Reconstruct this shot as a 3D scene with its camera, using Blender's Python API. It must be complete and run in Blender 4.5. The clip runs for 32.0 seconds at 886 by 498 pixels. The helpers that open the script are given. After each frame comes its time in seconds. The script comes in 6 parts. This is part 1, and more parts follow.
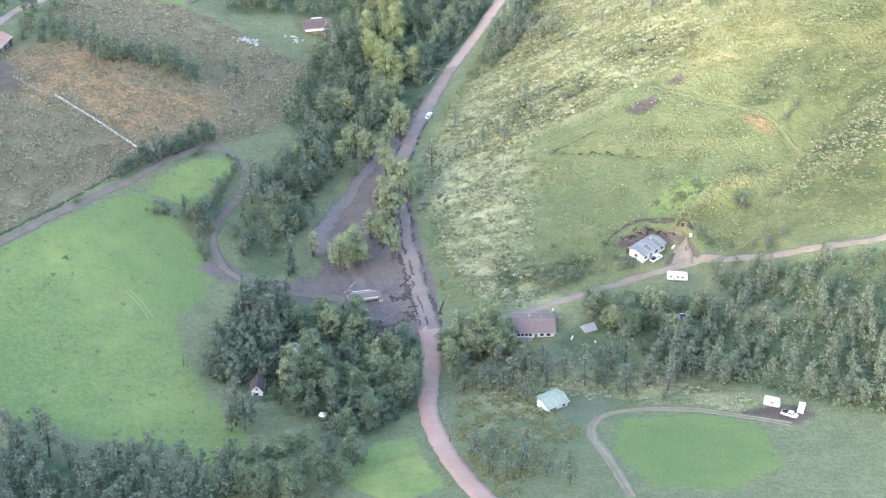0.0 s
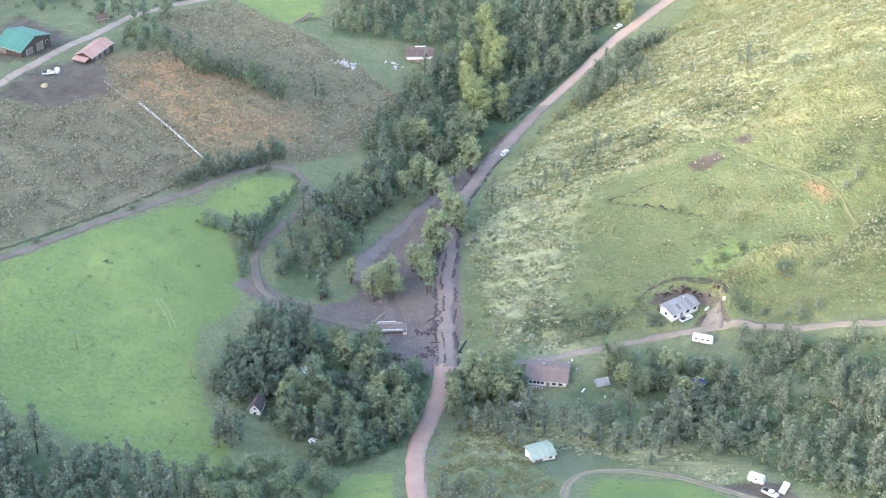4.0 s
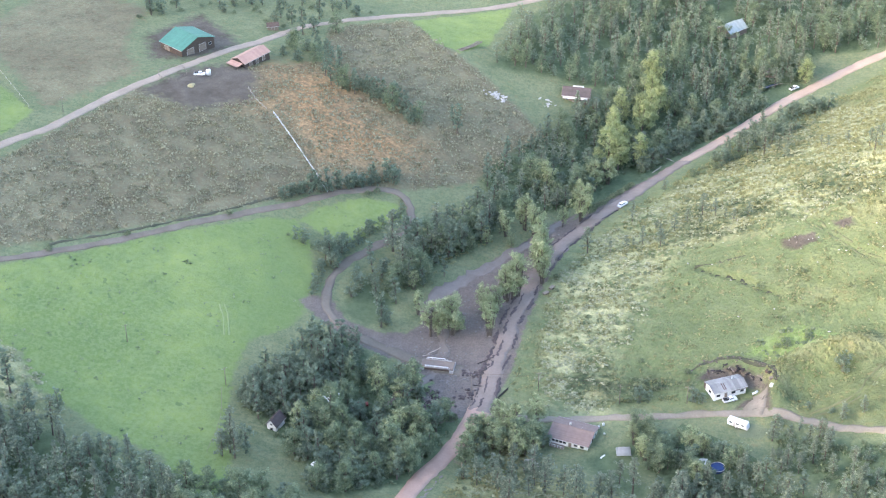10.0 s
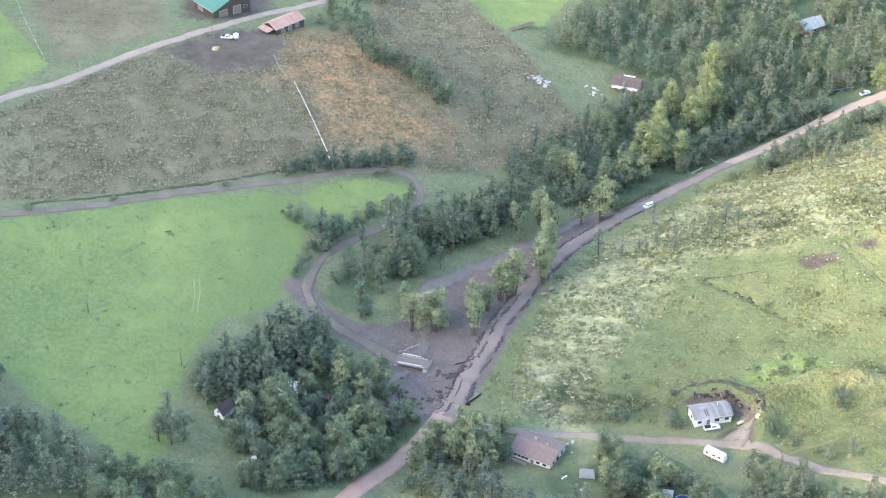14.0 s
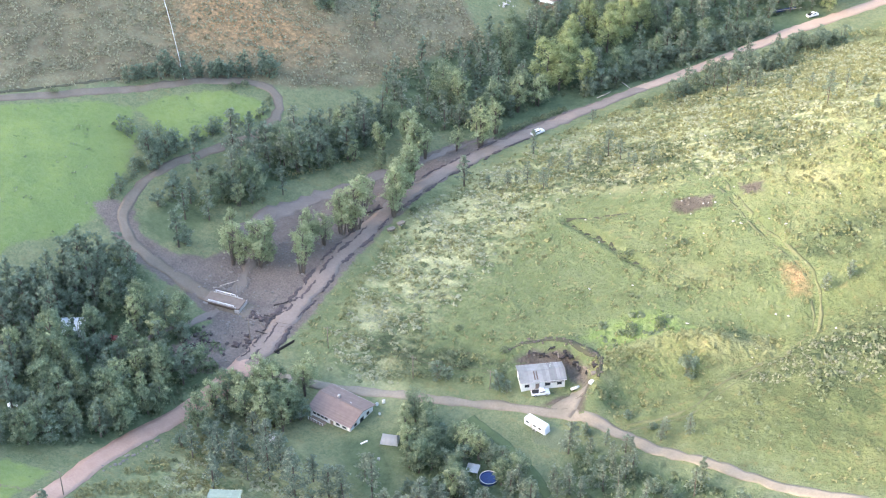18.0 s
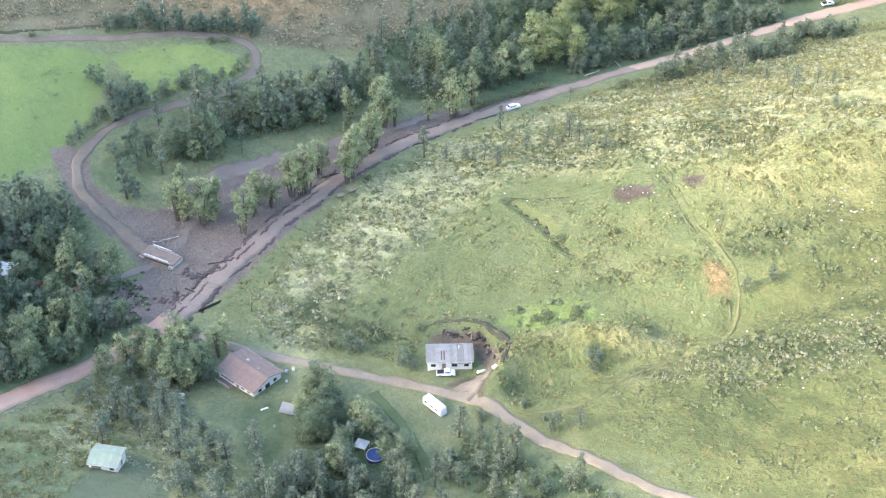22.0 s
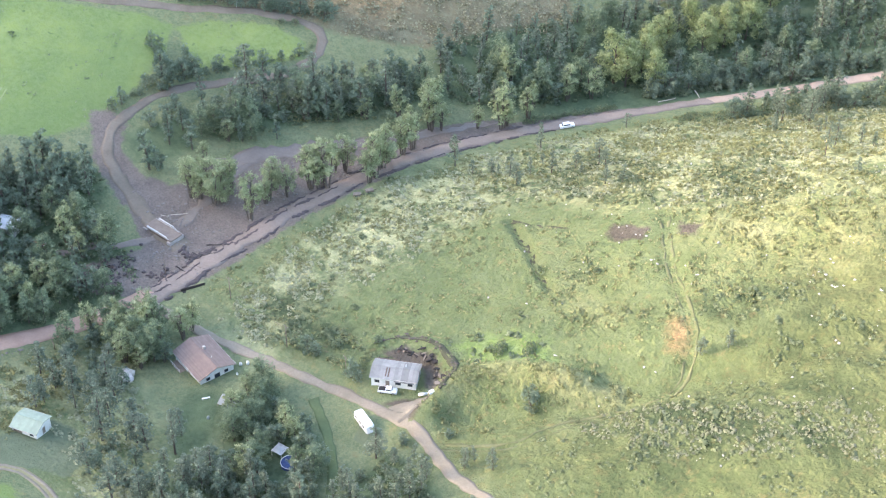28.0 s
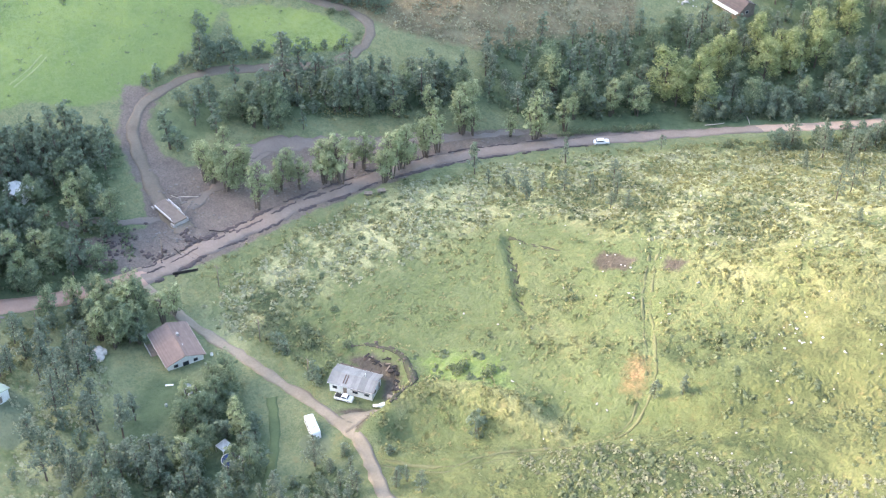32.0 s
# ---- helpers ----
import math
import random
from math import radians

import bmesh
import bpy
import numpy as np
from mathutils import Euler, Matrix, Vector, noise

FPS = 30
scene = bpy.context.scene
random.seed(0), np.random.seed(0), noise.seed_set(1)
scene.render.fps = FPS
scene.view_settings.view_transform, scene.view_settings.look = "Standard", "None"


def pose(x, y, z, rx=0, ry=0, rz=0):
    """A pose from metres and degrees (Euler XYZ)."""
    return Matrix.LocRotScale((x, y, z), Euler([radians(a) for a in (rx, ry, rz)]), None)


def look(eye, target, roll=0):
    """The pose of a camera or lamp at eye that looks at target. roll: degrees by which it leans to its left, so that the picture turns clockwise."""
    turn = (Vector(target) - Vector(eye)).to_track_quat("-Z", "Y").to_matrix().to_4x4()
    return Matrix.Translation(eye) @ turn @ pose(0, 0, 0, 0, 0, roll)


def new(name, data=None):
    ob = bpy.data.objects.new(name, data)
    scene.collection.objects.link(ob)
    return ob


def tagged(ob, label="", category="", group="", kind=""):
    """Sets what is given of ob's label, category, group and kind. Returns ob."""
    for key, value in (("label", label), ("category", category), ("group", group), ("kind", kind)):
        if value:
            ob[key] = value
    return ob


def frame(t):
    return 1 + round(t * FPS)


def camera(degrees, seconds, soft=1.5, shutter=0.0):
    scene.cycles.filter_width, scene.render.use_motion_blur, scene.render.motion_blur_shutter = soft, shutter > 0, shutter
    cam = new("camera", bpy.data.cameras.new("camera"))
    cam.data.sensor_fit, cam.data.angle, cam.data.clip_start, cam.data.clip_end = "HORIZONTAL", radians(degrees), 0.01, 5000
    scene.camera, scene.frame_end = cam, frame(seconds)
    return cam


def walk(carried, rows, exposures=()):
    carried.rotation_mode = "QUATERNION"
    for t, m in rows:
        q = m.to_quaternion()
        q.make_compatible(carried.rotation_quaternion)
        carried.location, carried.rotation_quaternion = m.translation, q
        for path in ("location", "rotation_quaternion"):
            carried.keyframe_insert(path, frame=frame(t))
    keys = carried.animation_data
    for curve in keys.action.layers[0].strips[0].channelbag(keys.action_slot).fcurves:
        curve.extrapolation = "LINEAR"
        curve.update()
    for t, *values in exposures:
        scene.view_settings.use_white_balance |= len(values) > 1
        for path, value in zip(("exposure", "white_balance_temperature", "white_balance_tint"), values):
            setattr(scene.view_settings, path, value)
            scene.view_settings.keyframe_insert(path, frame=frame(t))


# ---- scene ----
cam = camera(29.9, 32.0, soft=1.15)
PATH = [
    (0, (22.70, -468.98, 348.11), (22.60, -140.76, 119.49), 0.36),
    (1, (41.85, -467.53, 350.38), (27.26, -139.26, 122.28), 0.39),
    (2, (60.03, -463.92, 350.83), (31.08, -135.81, 123.88), 0.28),
    (3, (76.78, -462.72, 352.06), (34.02, -134.97, 126.78), 0.24),
    (6, (128.18, -450.19, 357.23), (42.81, -129.86, 133.39), -0.08),
    (7, (144.49, -445.21, 359.45), (45.67, -128.68, 135.74), -0.22),
    (8, (159.95, -439.03, 360.82), (47.87, -126.71, 137.45), -0.32),
    (9, (174.91, -433.16, 361.42), (49.93, -125.17, 138.88), -0.30),
    (10, (190.98, -424.75, 363.46), (52.21, -122.73, 140.92), -0.48),
    (11, (205.90, -417.41, 363.16), (54.06, -120.74, 141.96), -0.39),
    (12, (219.85, -409.15, 367.66), (56.37, -119.57, 145.36), -0.42),
    (13, (233.82, -400.97, 366.14), (60.36, -117.60, 143.39), -0.31),
    (16, (224.00, -297.00, 313.00), (53.47, -24.04, 75.49), 0.46),
    (17, (252.11, -281.10, 310.95), (70.96, -17.72, 70.51), -0.42),
    (18, (263.10, -275.45, 313.44), (81.64, -16.01, 68.98), 0.28),
    (19, (274.16, -265.25, 314.26), (89.34, -11.42, 66.45), 0.57),
    (20, (284.33, -252.70, 318.41), (95.72, -7.02, 65.29), 0.65),
    (21, (295.41, -244.65, 315.06), (99.44, -3.48, 63.20), 0.71),
    (22, (305.61, -233.27, 316.38), (102.30, -0.21, 62.71), 0.60),
    (23, (313.32, -223.30, 315.38), (103.13, 3.26, 61.42), 0.82),
    (24, (323.04, -211.53, 317.83), (104.71, 5.31, 62.27), 0.60),
    (25, (331.15, -196.68, 317.65), (104.21, 9.60, 60.85), 0.34),
    (28, (352.07, -159.98, 318.64), (104.85, 19.28, 60.28), 0.21),
    (29, (357.29, -144.94, 322.24), (105.10, 22.12, 60.53), -0.00),
    (30, (363.52, -130.50, 321.48), (104.56, 25.65, 59.64), -0.12),
    (31, (367.89, -116.56, 323.23), (104.47, 28.81, 59.65), -0.07),
    (32, (372.39, -103.44, 321.29), (103.43, 32.66, 58.35), -0.11),
]
# the quick approach between 13 and 17 s keeps an even pace
GLIDE = []
for (ta, ea, ga, ra), (tb, eb, gb, rb_) in zip(PATH, PATH[1:]):
    if 13 <= ta < 17:
        n = round((tb - ta) * 10)
        GLIDE += [(ta + k / 10, Vector(ea).lerp(Vector(eb), k / n), Vector(ga).lerp(Vector(gb), k / n), ra + (rb_ - ra) * k / n) for k in range(1, n)]
PATH = sorted(PATH + GLIDE, key=lambda row: row[0])
walk(cam, [(t, look(eye, target, roll)) for t, eye, target, roll in PATH], [(0.0, 2.66, 5800, 16.8), (12.0, 2.70, 5950, 16.8), (18.0, 2.77, 6100, 16.5), (32.0, 2.80, 6260, 16.5)])

# ---- sky and sun: low, hazy evening sun over an added, unseen ridge to the south-west ----
SUN_AZ, SUN_EL = radians(217), radians(20)
world = bpy.data.worlds.new("sky")
world.use_nodes = True
scene.world = world
wn = world.node_tree.nodes
sky = wn.new("ShaderNodeTexSky")
sky.sky_type, sky.sun_disc = "NISHITA", False
sky.sun_elevation, sky.sun_rotation = SUN_EL, SUN_AZ
sky.dust_density, sky.air_density = 3.0, 1.3
world.node_tree.links.new(sky.outputs["Color"], wn["Background"].inputs["Color"])
wn["Background"].inputs["Strength"].default_value = 0.15
sun = new("sun", bpy.data.lights.new("sun", "SUN"))
sun.data.energy, sun.data.angle, sun.data.color = 1.05, radians(4), (1.0, 0.85, 0.55)
to_sun = Vector((math.sin(SUN_AZ) * math.cos(SUN_EL), math.cos(SUN_AZ) * math.cos(SUN_EL), math.sin(SUN_EL)))
sun.matrix_world = look(to_sun * 900, (0, 0, 0))

# ---- materials ----
def mat(name, rough=0.9, metal=0.0):
    m = bpy.data.materials.new(name)
    m.use_nodes = True
    b = m.node_tree.nodes["Principled BSDF"]
    b.inputs["Roughness"].default_value, b.inputs["Metallic"].default_value = rough, metal
    b.inputs["Specular IOR Level"].default_value = 0.3
    return m, m.node_tree.nodes, m.node_tree.links, b


def noise_fac(nd, lk, scale, detail=4.0, rough=0.6, coord=None, lo=0.35, hi=0.65):
    n = nd.new("ShaderNodeTexNoise")
    n.inputs["Scale"].default_value, n.inputs["Detail"].default_value, n.inputs["Roughness"].default_value = scale, detail, rough
    if coord is None:
        coord = nd.new("ShaderNodeNewGeometry").outputs["Position"]
    lk.new(coord, n.inputs["Vector"])
    r = nd.new("ShaderNodeMapRange")
    r.inputs["From Min"].default_value, r.inputs["From Max"].default_value = lo, hi
    lk.new(n.outputs["Fac"], r.inputs["Value"])
    return r.outputs["Result"]


def mixc(nd, lk, fac, a, b, mode="MIX"):
    m = nd.new("ShaderNodeMix")
    m.data_type, m.blend_type = "RGBA", mode
    for sock, v in ((m.inputs["Factor"], fac), (m.inputs["A"], a), (m.inputs["B"], b)):
        if isinstance(v, (int, float)):
            sock.default_value = v
        elif isinstance(v, tuple):
            sock.default_value = (*v, 1)
        else:
            lk.new(v, sock)
    return m.outputs["Result"]


def math2(nd, lk, op, a, b):
    m = nd.new("ShaderNodeMath")
    m.operation = op
    for sock, v in zip(m.inputs, (a, b)):
        if isinstance(v, (int, float)):
            sock.default_value = v
        else:
            lk.new(v, sock)
    return m.outputs["Value"]


def bump(nd, lk, b, height, strength=0.5, dist=0.1):
    n = nd.new("ShaderNodeBump")
    n.inputs["Strength"].default_value, n.inputs["Distance"].default_value = strength, dist
    lk.new(height, n.inputs["Height"])
    lk.new(n.outputs["Normal"], b.inputs["Normal"])


def plain(name, c1, c2=None, scale=1.5, rough=0.8, metal=0.0, fine=12.0, bumpy=0.2):
    """A painted, metal or earthen surface with stains at a large and a fine scale."""
    m, nd, lk, b = mat(name, rough, metal)
    c2 = c2 or tuple(v * 0.75 for v in c1)
    co = nd.new("ShaderNodeTexCoord").outputs["Object"]
    big, small = noise_fac(nd, lk, scale, coord=co), noise_fac(nd, lk, fine, coord=co)
    c = mixc(nd, lk, big, c1, c2)
    c = mixc(nd, lk, math2(nd, lk, "MULTIPLY", small, 0.25), c, tuple(v * 0.55 for v in c2))
    lk.new(c, b.inputs["Base Color"])
    bump(nd, lk, b, small, bumpy, 0.05)
    return m


def leafy(name, c1, c2, c3, gaps=0.5, lit_tips=0.6):
    """Leaves: each clump its own shade, each plant its own tone, with painted shade in gaps and painted light on tips.
    """
    m, nd, lk, b = mat(name, 0.75)
    isl = nd.new("ShaderNodeNewGeometry").outputs["Random Per Island"]
    obj = nd.new("ShaderNodeObjectInfo").outputs["Random"]
    c = mixc(nd, lk, isl, c1, c2)
    c = mixc(nd, lk, math2(nd, lk, "MULTIPLY", obj, 0.6), c, c3)
    co = nd.new("ShaderNodeTexCoord").outputs["Object"]
    # shade between the leaf clumps, painted as dark patches
    gap_shade = noise_fac(nd, lk, 0.55, 3, 0.6, co, 0.42, 0.60)
    c = mixc(nd, lk, math2(nd, lk, "MULTIPLY", gap_shade, gaps), c, tuple(v * 0.5 for v in c1))
    # light on the outer sprays, painted as pale patches
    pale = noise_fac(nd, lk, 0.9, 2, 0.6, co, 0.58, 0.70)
    c = mixc(nd, lk, math2(nd, lk, "MULTIPLY", pale, lit_tips), c, tuple(min(0.6, v * 1.5) for v in c2))
    lk.new(c, b.inputs["Base Color"])
    b.inputs["Specular IOR Level"].default_value = 0.35
    tr, mx = nd.new("ShaderNodeBsdfTranslucent"), nd.new("ShaderNodeMixShader")
    lk.new(c, tr.inputs["Color"])
    mx.inputs["Fac"].default_value = 0.34
    lk.new(b.outputs["BSDF"], mx.inputs[1])
    lk.new(tr.outputs["BSDF"], mx.inputs[2])
    lk.new(mx.outputs["Shader"], nd["Material Output"].inputs["Surface"])
    return m


def strips(name, c1, c2, width, rough=0.5, metal=0.0, axis=0):
    """Sheet roofing or siding: straight seams at an even spacing with weathered sheets."""
    m, nd, lk, b = mat(name, rough, metal)
    co = nd.new("ShaderNodeTexCoord").outputs["Object"]
    sep = nd.new("ShaderNodeSeparateXYZ")
    lk.new(co, sep.inputs["Vector"])
    v = math2(nd, lk, "DIVIDE", sep.outputs[axis], width)
    fl = math2(nd, lk, "FLOOR", v, 0)
    wn_ = nd.new("ShaderNodeTexWhiteNoise")
    wn_.noise_dimensions = "1D"
    lk.new(fl, wn_.inputs["W"])
    big = noise_fac(nd, lk, 0.8, coord=co)
    c = mixc(nd, lk, wn_.outputs["Value"], c1, c2)
    c = mixc(nd, lk, math2(nd, lk, "MULTIPLY", big, 0.35), c, tuple(x * 0.6 for x in c2))
    lk.new(c, b.inputs["Base Color"])
    fr = math2(nd, lk, "FRACT", v, 0)
    seam = math2(nd, lk, "LESS_THAN", fr, 0.12)
    bump(nd, lk, b, seam, 0.6, 0.04)
    return m


def ground_material():
    m, nd, lk, b = mat("ground_cover", 0.95)
    b.inputs["Specular IOR Level"].default_value = 0.1
    a1, a2 = nd.new("ShaderNodeVertexColor"), nd.new("ShaderNodeVertexColor")
    a3 = nd.new("ShaderNodeVertexColor")
    a1.layer_name, a2.layer_name, a3.layer_name = "cover", "cover2", "cover3"
    s1, s2, s3 = (nd.new("ShaderNodeSeparateColor") for _ in range(3))
    lk.new(a3.outputs["Color"], s3.inputs["Color"])
    lk.new(a1.outputs["Color"], s1.inputs["Color"])
    lk.new(a2.outputs["Color"], s2.inputs["Color"])
    pos = nd.new("ShaderNodeNewGeometry").outputs["Position"]
    wide = noise_fac(nd, lk, 0.025, 5, 0.6, pos)
    mid = noise_fac(nd, lk, 0.12, 5, 0.65, pos)
    tuft = noise_fac(nd, lk, 0.6, 5, 0.75, pos, 0.42, 0.60)
    fine = noise_fac(nd, lk, 1.7, 3, 0.7, pos, 0.42, 0.62)
    edge = noise_fac(nd, lk, 0.35, 4, 0.7, pos, 0.2, 0.8)
    wide2 = noise_fac(nd, lk, 0.04, 4, 0.6, pos, 0.25, 0.6)
    speck = noise_fac(nd, lk, 0.28, 3, 0.5, pos, 0.66, 0.72)
    mp = nd.new("ShaderNodeMapping")
    mp.inputs["Rotation"].default_value = (0, 0, 0.75)
    mp.inputs["Scale"].default_value = (0.35, 1.0, 1.0)
    lk.new(pos, mp.inputs["Vector"])
    streak = noise_fac(nd, lk, 0.30, 5, 0.7, mp.outputs["Vector"], 0.50, 0.68)

    # low tussocks a metre and a half across: lit tops and shaded gaps painted
    warp = nd.new("ShaderNodeTexNoise")
    warp.inputs["Scale"].default_value, warp.inputs["Detail"].default_value = 0.5, 3.0
    lk.new(pos, warp.inputs["Vector"])
    wv = nd.new("ShaderNodeVectorMath")
    wv.operation, wv.inputs["Scale"].default_value = "SCALE", 2.6
    lk.new(warp.outputs["Color"], wv.inputs[0])
    ad = nd.new("ShaderNodeVectorMath")
    ad.operation = "ADD"
    lk.new(pos, ad.inputs[0])
    lk.new(wv.outputs["Vector"], ad.inputs[1])
    vor = nd.new("ShaderNodeTexVoronoi")
    vor.feature, vor.inputs["Scale"].default_value = "SMOOTH_F1", 0.62
    vor.inputs["Smoothness"].default_value = 0.35
    lk.new(ad.outputs["Vector"], vor.inputs["Vector"])
    tr_ = nd.new("ShaderNodeMapRange")
    tr_.inputs["From Min"].default_value, tr_.inputs["From Max"].default_value = 0.62, 0.18
    lk.new(vor.outputs["Distance"], tr_.inputs["Value"])
    tuss = tr_.outputs["Result"]
    # patches drawn out along the slope
    mp2 = nd.new("ShaderNodeMapping")
    mp2.inputs["Rotation"].default_value = (0, 0, -0.15)
    mp2.inputs["Scale"].default_value = (0.45, 1.0, 1.0)
    lk.new(pos, mp2.inputs["Vector"])
    patch = noise_fac(nd, lk, 0.16, 5, 0.62, mp2.outputs["Vector"], 0.42, 0.58)
    patch2 = noise_fac(nd, lk, 0.055, 4, 0.55, mp2.outputs["Vector"], 0.40, 0.60)

    def mask(sock, soft=0.35):
        e = math2(nd, lk, "MULTIPLY", math2(nd, lk, "SUBTRACT", edge, 0.5), 0.7)
        v = math2(nd, lk, "ADD", sock, e)
        r = nd.new("ShaderNodeMapRange")
        r.inputs["From Min"].default_value, r.inputs["From Max"].default_value = 0.5 - soft / 2, 0.5 + soft / 2
        lk.new(v, r.inputs["Value"])
        return r.outputs["Result"]
    # rough pasture under everything
    base = mixc(nd, lk, mid, (0.14, 0.168, 0.085), (0.21, 0.228, 0.125))
    base = mixc(nd, lk, math2(nd, lk, "MULTIPLY", tuft, 0.55), base, (0.075, 0.11, 0.06))
    base = mixc(nd, lk, math2(nd, lk, "MULTIPLY", fine, 0.35), base, (0.26, 0.27, 0.16))
    # mown green field
    green = mixc(nd, lk, wide, (0.148, 0.207, 0.066), (0.25, 0.305, 0.095))
    green = mixc(nd, lk, math2(nd, lk, "MULTIPLY", mid, 0.6), green, (0.13, 0.185, 0.075))
    green = mixc(nd, lk, math2(nd, lk, "MULTIPLY", tuft, 0.45), green, (0.25, 0.30, 0.14))
    green = mixc(nd, lk, math2(nd, lk, "MULTIPLY", speck, 0.5), green, (0.07, 0.11, 0.055))
    green = mixc(nd, lk, math2(nd, lk, "MULTIPLY", a3.outputs["Alpha"], 0.7), green, (0.135, 0.192, 0.075))
    # hillside grass: olive green where thin, straw-coloured where thick
    thick = nd.new("ShaderNodeMapRange")
    thick.inputs["From Min"].default_value, thick.inputs["From Max"].default_value = 0.55, 1.0
    lk.new(s1.outputs["Green"], thick.inputs["Value"])
    grass = mixc(nd, lk, mid, (0.082, 0.12, 0.04), (0.13, 0.163, 0.056))
    grass = mixc(nd, lk, math2(nd, lk, "MULTIPLY", wide, 0.5), grass, (0.122, 0.165, 0.062))
    straw = mixc(nd, lk, mid, (0.285, 0.272, 0.13), (0.41, 0.378, 0.20))
    dry = mixc(nd, lk, math2(nd, lk, "MULTIPLY", thick.outputs["Result"], math2(nd, lk, "ADD", 0.35, math2(nd, lk, "MULTIPLY", wide2, 0.65))), grass, straw)
    dry = mixc(nd, lk, math2(nd, lk, "MULTIPLY", tuss, 0.26), dry, (0.222, 0.248, 0.108))
    dry = mixc(nd, lk, math2(nd, lk, "MULTIPLY", tuft, 0.25), dry, (0.265, 0.265, 0.128))
    dry = mixc(nd, lk, math2(nd, lk, "MULTIPLY", streak, 0.45), dry, (0.098, 0.132, 0.055))
    dry = mixc(nd, lk, math2(nd, lk, "MULTIPLY", patch, 0.22), dry, (0.10, 0.14, 0.055))
    dry = mixc(nd, lk, math2(nd, lk, "MULTIPLY", fine, 0.30), dry, (0.078, 0.102, 0.042))
    # weedy olive-brown meadow with rusty weeds
    brown = mixc(nd, lk, mid, (0.162, 0.132, 0.08), (0.248, 0.22, 0.132))
    brown = mixc(nd, lk, math2(nd, lk, "MULTIPLY", tuft, 0.65), brown, (0.28, 0.28, 0.18))
    brown = mixc(nd, lk, math2(nd, lk, "MULTIPLY", wide, 0.5), brown, (0.115, 0.095, 0.062))
    brown = mixc(nd, lk, math2(nd, lk, "MULTIPLY", fine, 0.35), brown, (0.095, 0.088, 0.056))
    rust = mixc(nd, lk, tuft, (0.22, 0.15, 0.08), (0.47, 0.29, 0.15))
    rust = mixc(nd, lk, math2(nd, lk, "MULTIPLY", fine, 0.35), rust, (0.12, 0.095, 0.05))
    # grey-green sage: pale clumps, the shadow bands between them painted dark green
    sage = mixc(nd, lk, patch2, (0.32, 0.335, 0.18), (0.46, 0.45, 0.25))
    sage = mixc(nd, lk, math2(nd, lk, "MULTIPLY", patch, 0.9), sage, (0.095, 0.128, 0.058))
    sage = mixc(nd, lk, math2(nd, lk, "MULTIPLY", tuss, 0.45), sage, (0.44, 0.425, 0.235))
    sage = mixc(nd, lk, math2(nd, lk, "MULTIPLY", fine, 0.35), sage, (0.10, 0.125, 0.06))
    # low dark green scrub, its gaps grassy
    lush = mixc(nd, lk, tuss, (0.036, 0.054, 0.028), (0.078, 0.102, 0.052))
    lush = mixc(nd, lk, math2(nd, lk, "MULTIPLY", fine, 0.2), lush, (0.14, 0.152, 0.08))
    # olive grass of the eastern folds, their shade darkened into the colour
    olive = mixc(nd, lk, wide, (0.082, 0.108, 0.046), (0.165, 0.172, 0.074))
    olive = mixc(nd, lk, math2(nd, lk, "MULTIPLY", tuss, 0.22), olive, (0.215, 0.215, 0.112))
    olive = mixc(nd, lk, math2(nd, lk, "MULTIPLY", patch, 0.6), olive, (0.046, 0.062, 0.031))
    # close-mown yard grass
    yard = mixc(nd, lk, mid, (0.125, 0.15, 0.092), (0.165, 0.185, 0.115))
    # flood mud
    mud = mixc(nd, lk, mid, (0.15, 0.125, 0.108), (0.20, 0.166, 0.145))
    mud = mixc(nd, lk, math2(nd, lk, "MULTIPLY", tuft, 0.35), mud, (0.255, 0.22, 0.195))
    mud = mixc(nd, lk, math2(nd, lk, "MULTIPLY", fine, 0.45), mud, (0.095, 0.08, 0.072))
    dirt = mixc(nd, lk, mid, (0.085, 0.072, 0.06), (0.165, 0.14, 0.115))
    dirt = mixc(nd, lk, math2(nd, lk, "MULTIPLY", fine, 0.5), dirt, (0.105, 0.088, 0.062))
    floor = mixc(nd, lk, mid, (0.07, 0.102, 0.056), (0.118, 0.155, 0.083))
    floor = mixc(nd, lk, math2(nd, lk, "MULTIPLY", tuft, 0.4), floor, (0.15, 0.185, 0.105))
    c = base
    c = mixc(nd, lk, mask(s1.outputs["Green"], 0.9), c, dry)
    c = mixc(nd, lk, mask(s2.outputs["Green"], 0.9), c, sage)
    c = mixc(nd, lk, math2(nd, lk, "MULTIPLY", mask(s3.outputs["Blue"], 0.8), 0.85), c, olive)
    c = mixc(nd, lk, math2(nd, lk, "MULTIPLY", mask(s3.outputs["Red"], 0.7), math2(nd, lk, "ADD", 0.3, math2(nd, lk, "MULTIPLY", patch, 0.6))), c, lush)
    c = mixc(nd, lk, mask(s1.outputs["Blue"], 0.4), c, brown)
    c = mixc(nd, lk, mask(s2.outputs["Blue"], 0.9), c, rust)
    c = mixc(nd, lk, mask(s1.outputs["Red"], 0.3), c, green)
    c = mixc(nd, lk, mask(a2.outputs["Alpha"], 0.5), c, floor)
    c = mixc(nd, lk, mask(s3.outputs["Green"], 0.3), c, yard)
    c = mixc(nd, lk, mask(s2.outputs["Red"], 0.4), c, dirt)
    c = mixc(nd, lk, mask(a1.outputs["Alpha"], 0.25), c, mud)
    lk.new(c, b.inputs["Base Color"])
    h = math2(nd, lk, "ADD", math2(nd, lk, "MULTIPLY", tuft, 0.6), math2(nd, lk, "MULTIPLY", fine, 0.3))
